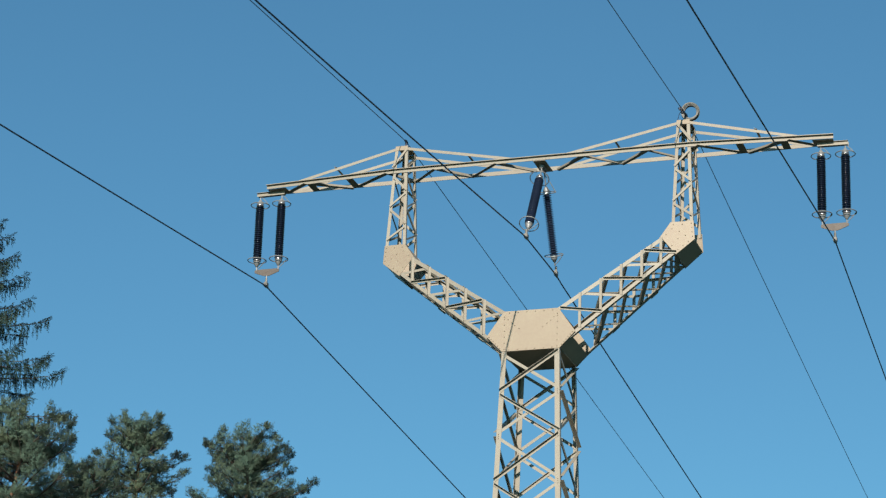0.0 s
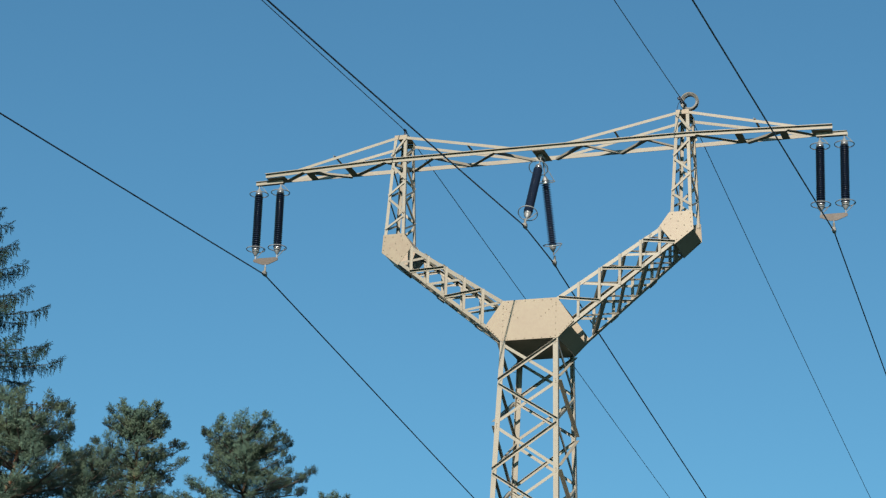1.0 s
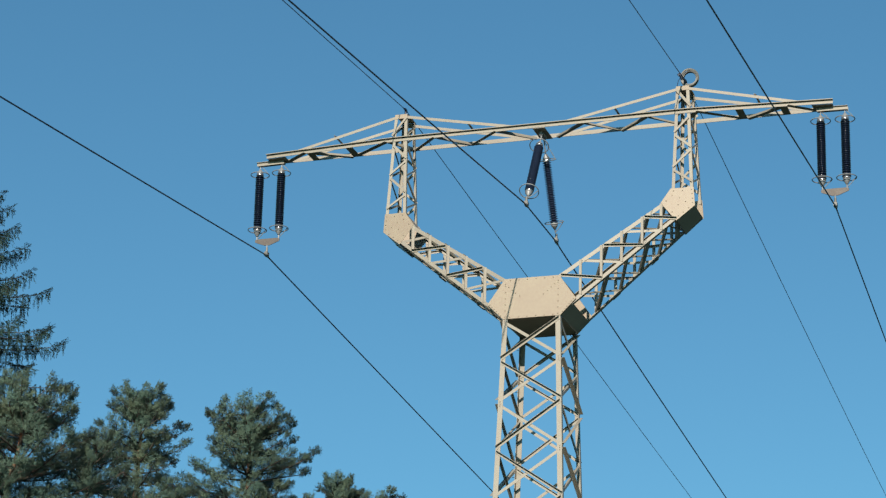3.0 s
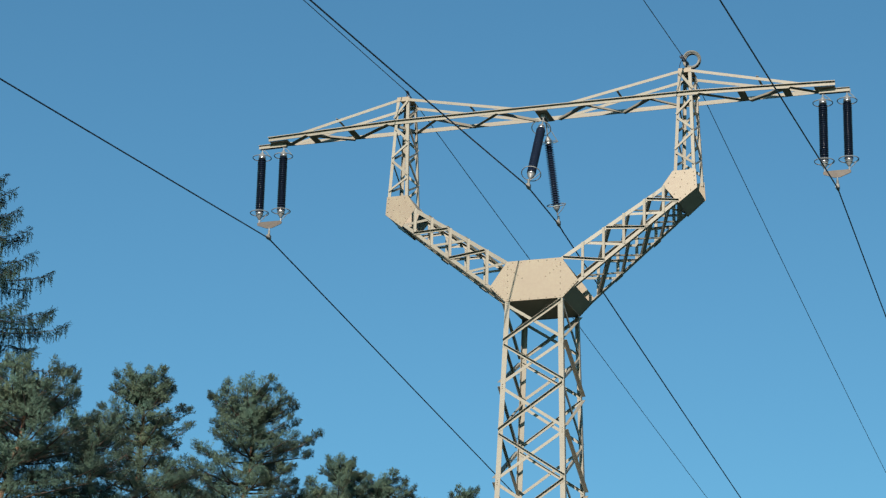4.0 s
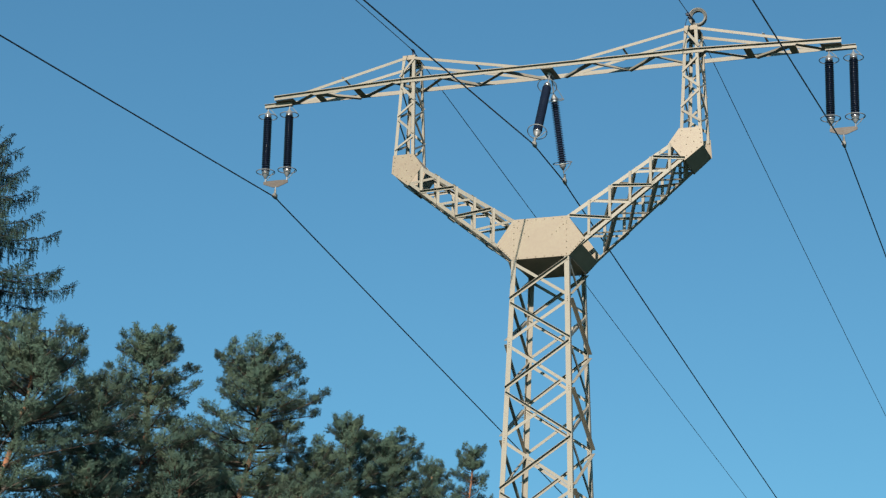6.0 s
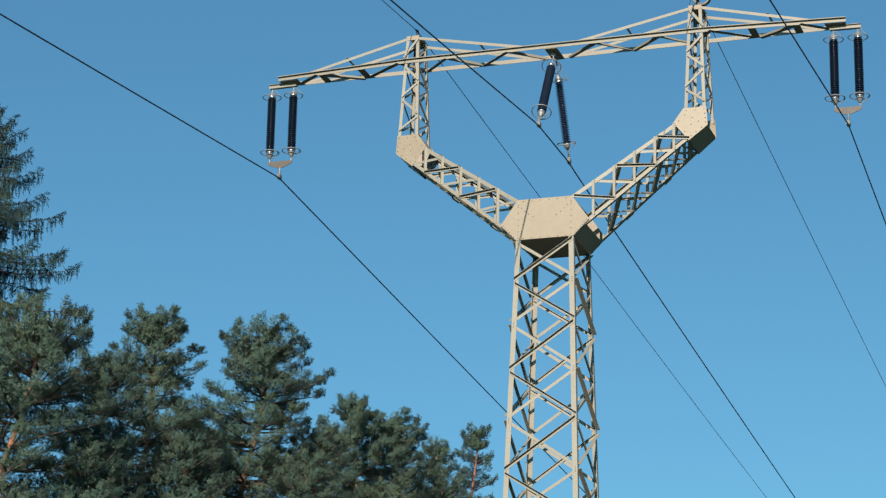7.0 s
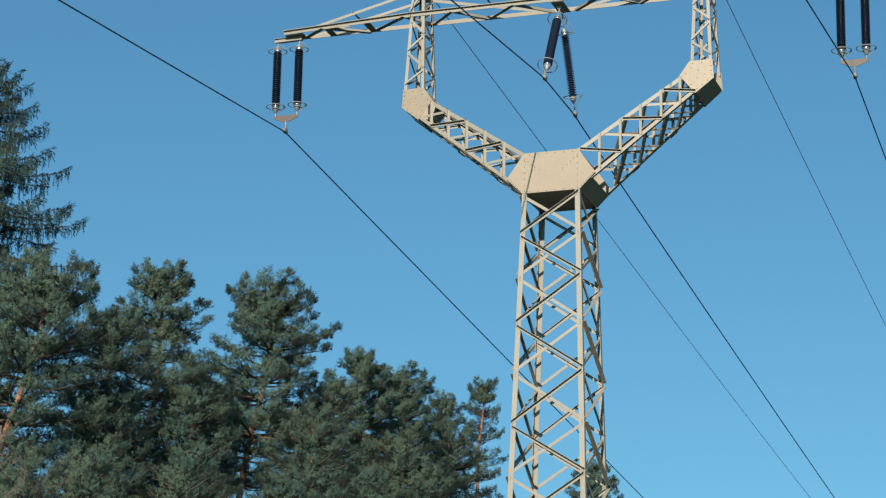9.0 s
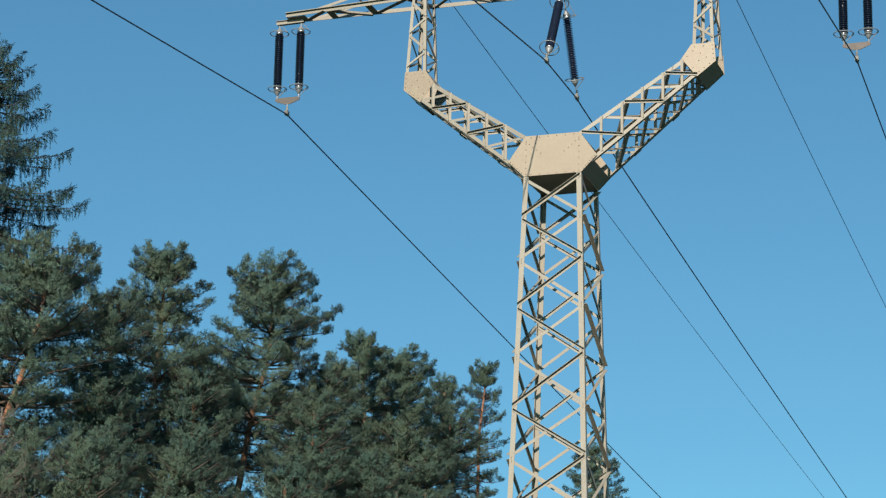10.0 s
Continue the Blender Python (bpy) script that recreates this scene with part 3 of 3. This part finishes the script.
def needle_mesh(name, sprays, spots, ways, sizes, outs, rng, mat):
    """All the sprays of a crown in one mesh; outs: which way the clump that bears each spray faces, for soft shading."""
    spots, ways, sizes, outs = np.array(spots), np.array(ways), np.array(sizes), np.array(outs)
    ways = ways / np.linalg.norm(ways, axis=1)[:, None]
    u = np.cross(ways, rng.normal(size=ways.shape))
    u /= np.linalg.norm(u, axis=1)[:, None]
    turn = np.stack([u, np.cross(ways, u), ways], axis=2) * sizes[:, None, None]
    pick = rng.integers(0, len(sprays), len(spots))
    parts, soft = [], []
    for i, s in enumerate(sprays):
        m = pick == i
        tri = np.einsum("nij,bkj->nbki", turn[m], s)
        face = np.cross(tri[:, :, 1] - tri[:, :, 0], tri[:, :, 2] - tri[:, :, 0])
        face /= np.linalg.norm(face, axis=2)[:, :, None] + 1e-12
        clump = np.repeat(outs[m][:, None, :], s.shape[0], axis=1)
        face *= np.sign((face * clump).sum(axis=2))[:, :, None]
        n = clump + 0.05 * face
        n /= np.linalg.norm(n, axis=2)[:, :, None] + 1e-12
        soft.append(np.repeat(n[:, :, None, :], 3, axis=2).reshape(-1, 3))
        parts.append((tri + spots[m][:, None, None, :]).reshape(-1, 3))
    co, soft = np.concatenate(parts), np.concatenate(soft)
    me = bpy.data.meshes.new(name)
    me.vertices.add(len(co))
    me.vertices.foreach_set("co", co.astype(np.float32).ravel())
    me.loops.add(len(co))
    me.loops.foreach_set("vertex_index", np.arange(len(co), dtype=np.int32))
    me.polygons.add(len(co) // 3)
    me.polygons.foreach_set("loop_start", np.arange(0, len(co), 3, dtype=np.int32))
    me.update(calc_edges=True)
    me.attributes.new("clump_normal", "FLOAT_VECTOR", "POINT").data.foreach_set("vector", soft.astype(np.float32).ravel())
    me.materials.append(mat)
    return me


def limb_mesh(name, paths, mat, sides=5):
    """Many tapered limbs in one mesh."""
    verts, faces = [], []
    for path, r0, r1 in paths:
        k = len(path)
        side = None
        base = len(verts)
        for i, p in enumerate(path):
            ax = np.array(path[min(i + 1, k - 1)]) - np.array(path[max(i - 1, 0)])
            ax = ax / (np.linalg.norm(ax) + 1e-9)
            if side is None:
                side = np.cross(ax, [0.3, 0.5, 0.81])
            side = side - ax * (side @ ax)
            side /= np.linalg.norm(side) + 1e-9
            o = np.cross(ax, side)
            r = r0 + (r1 - r0) * i / (k - 1)
            for j in range(sides):
                q = 2 * math.pi * j / sides
                verts.append(np.array(p) + (side * math.cos(q) + o * math.sin(q)) * r)
        for i in range(k - 1):
            for j in range(sides):
                a, b = base + i * sides + j, base + i * sides + (j + 1) % sides
                faces.append((a, b, b + sides, a + sides))
    me = bpy.data.meshes.new(name)
    me.from_pydata([tuple(v) for v in verts], [], faces)
    me.polygons.foreach_set("use_smooth", [True] * len(me.polygons))
    me.materials.append(mat)
    return me


def pine(x, y, top, profile, seed, label, bends=((0, 0), (40, 0)), windows=(), tier=0.68, trunk=0.19, density=1.0, spray=0.18, dead=6, boughs=()):
    """A Scots pine. profile: metres below the top, reach of the limbs to one side and to the other along the edge of the wood;
    bends: height and sideways shift of the trunk; windows: heights between which the sunny side of the trunk is bare;
    boughs: bare limbs, each the height of its root and its bends along the edge, out of the wood and upwards."""
    rng = np.random.default_rng(seed)
    thing = tagged(new("pine_tree"), label, "pine tree", "pines along the cleared strip")
    thing.location = (x, y, 0)
    ph = rng.uniform(0, 6.28, 2)
    bz, bo = [b[0] for b in bends], [b[1] for b in bends]
    smooth_bend = lambda z: sum(np.interp(z + o, bz, bo) for o in (-0.6, -0.3, 0, 0.3, 0.6)) / 5

    def axis(z):
        p = ACROSS * (smooth_bend(z) + 0.07 * math.sin(1.1 * z + ph[0])) + TOWARD * 0.12 * math.sin(0.8 * z + ph[1])
        return np.array([p[0], p[1], z])

    zs = np.concatenate([np.linspace(-0.3, top - 11, 8), np.linspace(top - 10, top - 0.7, 28)])
    bm = bmesh.new()
    tube(bm, [axis(z) for z in zs], [0.02 + trunk * (1 - max(z, 0) / top) ** 0.62 * (1 + 0.07 * math.sin(5.3 * z + ph[0])) for z in zs], 9)
    part("trunk", bm, BARK, thing, "orange flaky pine trunk", True)
    for z, steps in boughs:
        path = [axis(z)] + [axis(z) + ACROSS * u + TOWARD * v + np.array([0, 0, w]) for u, v, w in steps]
        bm = bmesh.new()
        tube(bm, path, [0.045 - 0.03 * i / len(steps) for i in range(len(path))], 7)
        part("bough", bm, BARK, thing, "bare crooked orange bough", True)
    deps = [p[0] for p in profile]
    depth = deps[-1]
    limbs, spots, ways, sizes, outs = [], [], [], [], []

    def fan(p, w, ln, out, full=1.0):
        """A twig from p that carries upturned tufts to both sides, in a flat cushion."""
        w = w / np.linalg.norm(w)
        flat = np.cross(np.array([0, 0, 1.0]), w)
        flat /= np.linalg.norm(flat) + 1e-9
        limbs.append(([p, p + w * ln * 0.5, p + w * ln], 0.006 + 0.006 * ln, 0.003))
        n = max(8, int((8 + 47 * ln) * full * density))
        t = rng.uniform(0.10, 1.0, n)
        lat = rng.uniform(-1, 1, n) * (0.08 + 0.34 * ln * (1.15 - t))
        up = rng.uniform(-0.04, 0.20, n) * (0.6 + ln)
        spots.extend(p + np.outer(t * ln, w) + np.outer(lat, flat) + np.outer(up, (0, 0, 1.0)))
        ways.extend(np.outer(0.4 + 0.4 * t, w) + np.outer(lat * 2.0, flat) + np.array([0, 0, 0.55]) + rng.normal(size=(n, 3)) * 0.3)
        sizes.extend(spray * rng.uniform(0.75, 1.2, n))
        o = np.outer(0.1 + 0.5 * t, w) + np.outer(lat * 1.5, flat) + out * 0.35 + np.outer(0.45 + up * 4.5, (0, 0, 1.0))
        outs.extend(o / (np.linalg.norm(o, axis=1)[:, None] + 1e-9))

    d, az = 0.12, rng.uniform(0, 6.28)
    while d < depth:
        count = 9 if d < 1.3 else rng.integers(6, 9)
        az += 1.1
        for b in range(count):
            q = az + 2 * math.pi * (b + rng.normal() * 0.2) / count
            dd = max(0.03, d + rng.normal() * 0.18 * tier)
            rl, rr = np.interp(dd, deps, [p[1] for p in profile]), np.interp(dd, deps, [p[2] for p in profile])
            out = np.array([math.cos(q), math.sin(q), 0.0])
            side = float(out @ ACROSS)
            reach = max(0.22, ((rl + rr) / 2 + (rr - rl) / 2 * side) * min(1.2, max(0.8, rng.normal() * 0.11 + 1.02)))
            rise = np.interp(dd, [0, 0.7, 2.0, 4, 9], [0.85, 0.55, 0.34, 0.2, 0.05]) + rng.normal() * 0.07
            tip = top - 0.12 - dd
            a = axis(min(max(tip - rise * reach, 1), top - 0.35))
            sag = rng.uniform(0.12, 0.36)
            wig = rng.normal(size=2) * 0.10
            cross = np.array([-out[1], out[0], 0])
            ss = np.linspace(0, 1, 8)
            path = np.array([a + out * reach * s + cross * reach * (wig[0] * math.sin(3.5 * s) + wig[1] * s * s) + np.array([0, 0, (tip - a[2]) * s + sag * reach * (s * s - s)]) for s in ss])
            limbs.append((path, 0.014 + 0.016 * reach, 0.006))
            at = lambda s: np.array([np.interp(s, ss, path[:, c]) for c in range(3)])
            fan(at(0.84), path[-1] - path[-3], min(0.42, 0.16 + 0.14 * reach), out, 1.3)
            bare = np.interp(dd, [0, 1.5, 4], [0.03, 0.07, 0.16])
            k = max(3, int(reach * 3.4))
            for i in range(k):
                s = bare + (0.95 - bare) * (i + rng.uniform(0, 1)) / k
                t = (1 if i % 2 else -1) * rng.uniform(0.5, 1.2)
                w = out * math.cos(t) + cross * math.sin(t) + np.array([0, 0, rng.uniform(0.0, 0.4)])
                fan(at(s), w, (0.20 + 0.28 * reach * (1.15 - s)) * rng.uniform(0.65, 1.25), out)
            if dd < 1.5:
                fan(at(0.1), out + np.array([0, 0, 1.0]), 0.3, out)
        d += tier * rng.uniform(0.8, 1.25) * (0.6 if d < 0.7 else 0.9 if d < 2 else 1.0)
    # short inner shoots along the upper trunk
    for z in np.arange(top - min(depth, 4.5), top - 0.4, 0.13):
        q = rng.uniform(0, 6.28) if rng.uniform() < 0.4 else -1.25 + rng.normal() * 0.6
        o = np.array([math.cos(q), math.sin(q), 0.0])
        fan(axis(z), o + np.array([0, 0, 0.5]), rng.uniform(0.2, 0.45), o)
    # dead limbs under and inside the crown
    for i in range(dead):
        z = top - depth * rng.uniform(0.55, 1.0)
        q = rng.uniform(0, 6.28)
        w = np.array([math.cos(q), math.sin(q), rng.uniform(-0.1, 0.35)])
        ln = rng.uniform(0.5, 1.5)
        b = axis(z)
        limbs.append(([b, b + w * ln * 0.4, b + w * ln * 0.75 + np.array([0, 0, -0.05]), b + w * ln + np.array([0, 0, -0.25 * ln])], 0.026, 0.006))
    part("branchwork", limb_mesh("branchwork", limbs, TWIG), TWIG, thing, kind="stuff")
    spots, ways, sizes, outs = np.array(spots), np.array(ways), np.array(sizes), np.array(outs)
    keep = np.ones(len(spots), bool)
    for z0, z1 in windows:
        off = spots - np.array([axis(z) for z in spots[:, 2]])
        keep &= ~((spots[:, 2] > z0) & (spots[:, 2] < z1) & (np.abs(off @ ACROSS) < 0.36) & (off @ TOWARD > 0))
    part("crown", needle_mesh("crown", PINE_SPRAYS, spots[keep], ways[keep], sizes[keep], outs[keep], rng, NEEDLE), NEEDLE, thing, kind="stuff")
    return thing


def spruce(x, y, top, tiers, seed, label):
    """A Norway spruce; tiers: metres below the top and reach of each whorl of sweeping limbs, hung with curtains of twigs."""
    rng = np.random.default_rng(seed)
    thing = tagged(new("spruce_tree"), label, "spruce tree")
    thing.location = (x, y, 0)
    bm = bmesh.new()
    zs = np.linspace(-0.3, top, 24)
    tube(bm, [(0, 0, z) for z in zs], [0.012 + 0.24 * (1 - max(z, 0) / top) for z in zs], 9)
    part("trunk", bm, TWIG, thing, "grey-brown spruce trunk", True)
    limbs, spots, ways, sizes, outs = [], [], [], [], []

    def spray(p, w, size, o):
        spots.append(p), ways.append(w), sizes.append(size), outs.append(o / np.linalg.norm(o))

    for i in range(16):
        spray(np.array([0, 0, top - 0.06 * i]), np.array([*rng.normal(size=2) * 0.5, 1.0]), 0.16, np.array([0.3, -0.6, 0.6]))

    def limb(q, d, reach, full):
        out = np.array([math.cos(q), math.sin(q), 0.0])
        cross = np.array([-out[1], out[0], 0])
        sag = np.interp(d, [0, 1.2, 3, 8], [-0.7, -0.25, 0.0, 0.16]) + rng.normal() * 0.05
        ss = np.linspace(0, 1, 9)
        path = np.array([out * reach * s + cross * reach * 0.05 * math.sin(4 * s + q) + np.array([0, 0, top - d - sag * reach * (s - 1) - 0.30 * reach * s * (1 - s) * (1 if d > 2 else 0.3)]) for s in ss])
        limbs.append((path, 0.010 + 0.008 * reach, 0.004))
        n = int(reach * 25 * full)
        for i in range(n):
            s = 0.10 + 0.90 * ((i + rng.uniform(0, 1)) / n) ** 0.8
            p = np.array([np.interp(s, ss, path[:, c]) for c in range(3)])
            lat = rng.choice([-1, 0, 1]) * rng.uniform(0.1, 0.38) * (1.25 - s) * min(1.5, reach)
            e = p + cross * lat + out * abs(lat) * 0.5
            if abs(lat) > 0.08:
                limbs.append(([p, e], 0.006, 0.003))
                for j in range(max(2, int(abs(lat) / 0.07))):
                    spray(p + (e - p) * rng.uniform(0.2, 1), cross * np.sign(lat) + out * 0.5 + np.array([0, 0, -0.3]), 0.17, out * 0.5 + np.array([0, 0, 0.9]))
            # a hanging twig
            hang = rng.uniform(0.08, 0.62) ** 1.15 * min(1.0, 0.25 + reach / 2.2) * (1.15 - 0.45 * s)
            sway = rng.normal(size=2) * 0.10
            m = max(2, int(hang / 0.055))
            for j in range(m):
                f = hang * j / m
                spray(e + np.array([sway[0] * f, sway[1] * f, 0.02 - f]), np.array([*rng.normal(size=2) * 0.2, -1.0]) + out * 0.15, 0.14 * rng.uniform(0.8, 1.2), out * 0.8 + TOWARD * 0.3 + np.array([0, 0, 0.35]) + rng.normal(size=3) * 0.25)
        # the upturned end
        for i in range(int(14 + 9 * reach)):
            f = rng.uniform(0, 0.4)
            spray(path[-1] - out * f * min(1, reach) + np.array([0, 0, 0.06 - 0.25 * f]) + rng.normal(size=3) * 0.035, out * 0.7 + np.array([0, 0, 0.45 - 2.2 * f]) + rng.normal(size=3) * 0.2, 0.14, out * 0.6 + np.array([0, 0, 0.7]))

    along = math.atan2(ACROSS[1], ACROSS[0])
    for (d, reach), (below, _) in zip(tiers, tiers[1:] + [(tiers[-1][0] + 1.2, 0)]):
        count = rng.integers(7, 10)
        for b in range(count):
            limb(along + 2 * math.pi * (b + (rng.normal() * 0.15 if b else 0)) / count, d + (rng.normal() * 0.09 if b else 0), reach * (rng.uniform(0.78, 1.0) if b else 1.0), 1.0)
        for b in range(int(2 + 3 * (below - d))):
            limb(rng.uniform(0, 6.28), d + (below - d) * rng.uniform(0.2, 0.85), reach * rng.uniform(0.3, 0.6), 0.75)
    part("branchwork", limb_mesh("branchwork", limbs, DARKTWIG), DARKTWIG, thing, kind="stuff")
    part("crown", needle_mesh("crown", SPRUCE_SPRAYS, spots, ways, sizes, outs, rng, SPRUCE), SPRUCE, thing, kind="stuff")
    return thing


spruce(-16.2, -10.0, 32.2, [(0.3, 0.4), (0.62, 0.85), (1.1, 1.15), (1.8, 1.4), (2.45, 1.75), (3.3, 2.0), (3.95, 2.6), (5.2, 2.7), (5.7, 3.2), (7.1, 3.5), (8.3, 3.6), (9.6, 3.8)], 3,
       "tall dark green spruce with drooping tiers of branches")
pine(-13.5, -11.3, 24.75, [(0, 1.2, 1.0), (0.4, 1.5, 1.5), (0.8, 1.6, 1.9), (1.1, 1.8, 1.5), (1.6, 1.9, 2.2), (1.9, 2.0, 3.0), (2.3, 2.0, 2.7), (3.2, 2.0, 2.6), (5, 2.1, 2.5), (6.5, 2.0, 2.0), (7.5, 1.2, 1.2)], 11,
     "broad dark green pine beside the spruce", ((0, -1.9), (17, -1.5), (19, -0.8), (20.7, -0.1), (21.7, 0.05), (22.7, 0.2), (25, 0.2)), ((18.6, 20.9), (21.6, 22.8)))
pine(-13.5, -1.9, 27.2, [(0, 0.7, 0.6), (0.25, 0.9, 0.9), (0.8, 0.9, 0.85), (1.1, 0.8, 1.5), (1.45, 2.0, 1.2), (2.0, 1.7, 1.5), (2.6, 1.6, 1.2), (3.2, 1.8, 2.0), (5, 2.0, 2.0), (7, 2.0, 2.0), (8.5, 1.5, 1.5)], 12,
     "tall pine with a tufted top and sunlit olive needles", ((0, -1.3), (18.5, -0.68), (20.3, -0.5), (22, -0.33), (23.1, -0.3), (24.5, -0.1), (27.2, 0)), ((21.3, 22.7), (17.8, 18.9)), tier=0.64,
     boughs=((22.0, ((0.15, 0.4, 0.2), (0.45, 0.8, 0.55), (0.75, 1.0, 0.4), (1.15, 1.2, -0.2))), (21.8, ((-0.2, 0.5, 0.05), (-0.6, 0.9, 0.0)))))
pine(-13.5, 7.6, 29.5, [(0, 0.9, 0.7), (0.25, 1.6, 1.0), (0.7, 1.6, 1.4), (1.1, 1.4, 1.75), (1.5, 1.7, 1.6), (1.8, 1.6, 2.4), (2.4, 1.9, 2.6), (2.8, 2.4, 2.3), (3.4, 2.4, 1.6), (4.2, 2.5, 1.8), (5.5, 2.2, 2.3), (7.0, 2.0, 2.0), (8.5, 1.4, 1.4)], 23,
     "tall pine with a broad domed crown and orange trunk", ((0, -2.2), (19, -1.4), (21.2, -0.95), (23, -0.62), (25.5, -0.2), (27.5, 0.0), (29.5, 0.1)), ((20.9, 23.2),), trunk=0.22, tier=0.64,
     boughs=((22.8, ((0.3, 0.5, 0.15), (0.65, 0.9, 0.2), (1.0, 1.1, 0.12))),))
pine(-13.5, 17.6, 29.0, [(0, 0.75, 0.25), (0.35, 0.85, 0.9), (0.7, 0.5, 0.7), (0.95, 1.5, 0.9), (1.8, 2.1, 1.1), (3.0, 2.2, 1.6), (5, 2.2, 2.0), (8, 1.6, 1.6)], 14, "pine with a thin forked top over a broad shoulder", tier=0.64)
pine(-13.5, 22.5, 29.6, [(0, 0.9, 0.8), (0.4, 1.2, 1.0), (0.9, 1.25, 1.3), (2.0, 1.4, 1.45), (3.5, 1.6, 1.7), (6, 2.1, 2.1), (8, 1.5, 1.5)], 15, "dense dark pine with a rounded crown", density=1.15, tier=0.62)
pine(-14.2, 30.4, 30.2, [(0, 0.5, 0.4), (0.5, 0.8, 0.7), (1.2, 0.9, 0.9), (2.5, 1.2, 1.1), (5, 1.5, 1.4), (8, 1.3, 1.3)], 16, "thin pine with an open crown", density=0.7, tier=0.75)
pine(-13.5, 34.0, 31.8, [(0, 0.55, 0.5), (0.3, 0.7, 0.4), (0.8, 0.45, 0.4), (1.2, 0.75, 0.5), (1.6, 0.9, 0.8), (2.2, 0.6, 1.0), (3.4, 0.9, 1.3), (5.0, 0.8, 1.0), (6.4, 0.5, 0.9)], 17, "slim tall pine with a bare orange trunk",
     ((0, -0.3), (25, -0.35), (27, -0.2), (30.5, -0.05), (32, 0)), ((28.4, 30.6), (24.5, 27.2)), density=0.7, tier=0.8, trunk=0.17, dead=14)
pine(-13.5, 54.0, 32.0, [(0, 0.5, 0.4), (0.5, 1.0, 1.0), (1.2, 1.3, 1.5), (2.4, 1.6, 1.5), (4, 1.7, 2.0), (7, 1.8, 1.8)], 18, "far pine seen behind the pylon legs", density=0.9)

# the rest of the wood: lower crowns along the edge, and the rows behind
DOME = [(0, 0.6, 0.6), (0.4, 1.0, 1.0), (1.0, 1.3, 1.3), (2.0, 1.6, 1.6), (3.5, 1.8, 1.8), (4.8, 1.7, 1.7), (5.5, 1.2, 1.2)]
LOW = ((-11.6, -14.6, 18.1), (-9.2, -16.4, 17.0), (-13.4, -6.0, 24.4), (-10.6, -12.0, 18.5), (-8.8, -10.3, 18.2), (-12.2, -2.8, 22.5), (-13.0, -0.4, 24.3),
       (-10.2, -6.8, 19.3), (-9.0, -1.7, 19.6), (-10.6, 4.2, 23.3), (-12.2, 10.0, 25.9), (-9.0, 5.6, 21.4), (-10.0, 4.2, 21.1), (-10.4, 13.0, 24.4),
       (-9.2, 13.3, 23.3), (-12.6, 26.1, 27.7), (-10.6, -17.9, 16.4), (-12.4, -9.4, 20.9))
for i, (x, y, top) in enumerate(LOW):
    pine(x, y, top, DOME, 40 + i, "lower pine at the edge of the wood", ((0, 0.5 * (i % 3 - 1)), (22, 0.2 * (i % 2)), (30, 0)), density=0.65, tier=0.85, trunk=0.16)
generic = [pine(x, y, 24.0, DOME, seed, "pine deeper in the wood", density=0.4, tier=1.0, spray=0.26, trunk=0.16) for x, y, seed in ((-17.5, -7.2, 60), (-17.8, 2.6, 61))]
for i, (x, y, top) in enumerate([(-17.6, 12.6, 26.6), (-17.5, 21.0, 27.6), (-18.0, 30.0, 28.6), (-16.8, -13.0, 22.0)]):
    copy_thing(generic[i % 2], pose(x, y, 0, 0, 0, 70 * i + 30) @ Matrix.Diagonal((1, 1, top / 24.0, 1)))


def bare_tree(x, y, top, seed, label):
    """A leafless broad-leaved tree: limbs that fork down to fine twigs."""
    rng = np.random.default_rng(seed)
    thing = tagged(new("bare_tree"), label, "tree")
    thing.location = (x, y, 0)
    bm = bmesh.new()
    zs = np.linspace(-0.3, top * 0.93, 14)
    tube(bm, [(0.12 * math.sin(z * 0.4), 0.1 * math.cos(z * 0.3), z) for z in zs], [0.02 + 0.10 * (1 - z / top) for z in zs], 8)
    part("trunk", bm, GREY, thing, "", True)
    limbs = []

    def grow(p, w, ln, r, level):
        pts = [p]
        for i in range(4):
            w = w + rng.normal(size=3) * 0.14 + np.array([0, 0, 0.05])
            w = w / np.linalg.norm(w)
            pts.append(pts[-1] + w * ln / 4)
        limbs.append((pts, r, r * 0.5))
        if level == 0:
            return
        for i in range(rng.integers(4, 7)):
            k = rng.integers(1, 5)
            grow(pts[k], w + rng.normal(size=3) * 0.6, ln * rng.uniform(0.4, 0.65), r * 0.55, level - 1)

    for i in range(22):
        z = top * rng.uniform(0.6, 0.92)
        q = rng.uniform(0, 6.28)
        grow(np.array([0.12 * math.sin(z * 0.4), 0.1 * math.cos(z * 0.3), z]), np.array([math.cos(q), math.sin(q), 0.5]), (top - z) * rng.uniform(0.2, 0.4), 0.016, 2)
    part("branchwork", limb_mesh("branchwork", limbs, GREY, 4), GREY, thing, kind="stuff")


bare_tree(-10.6, -18.6, 18.9, 5, "leafless grey tree in front of the pines")
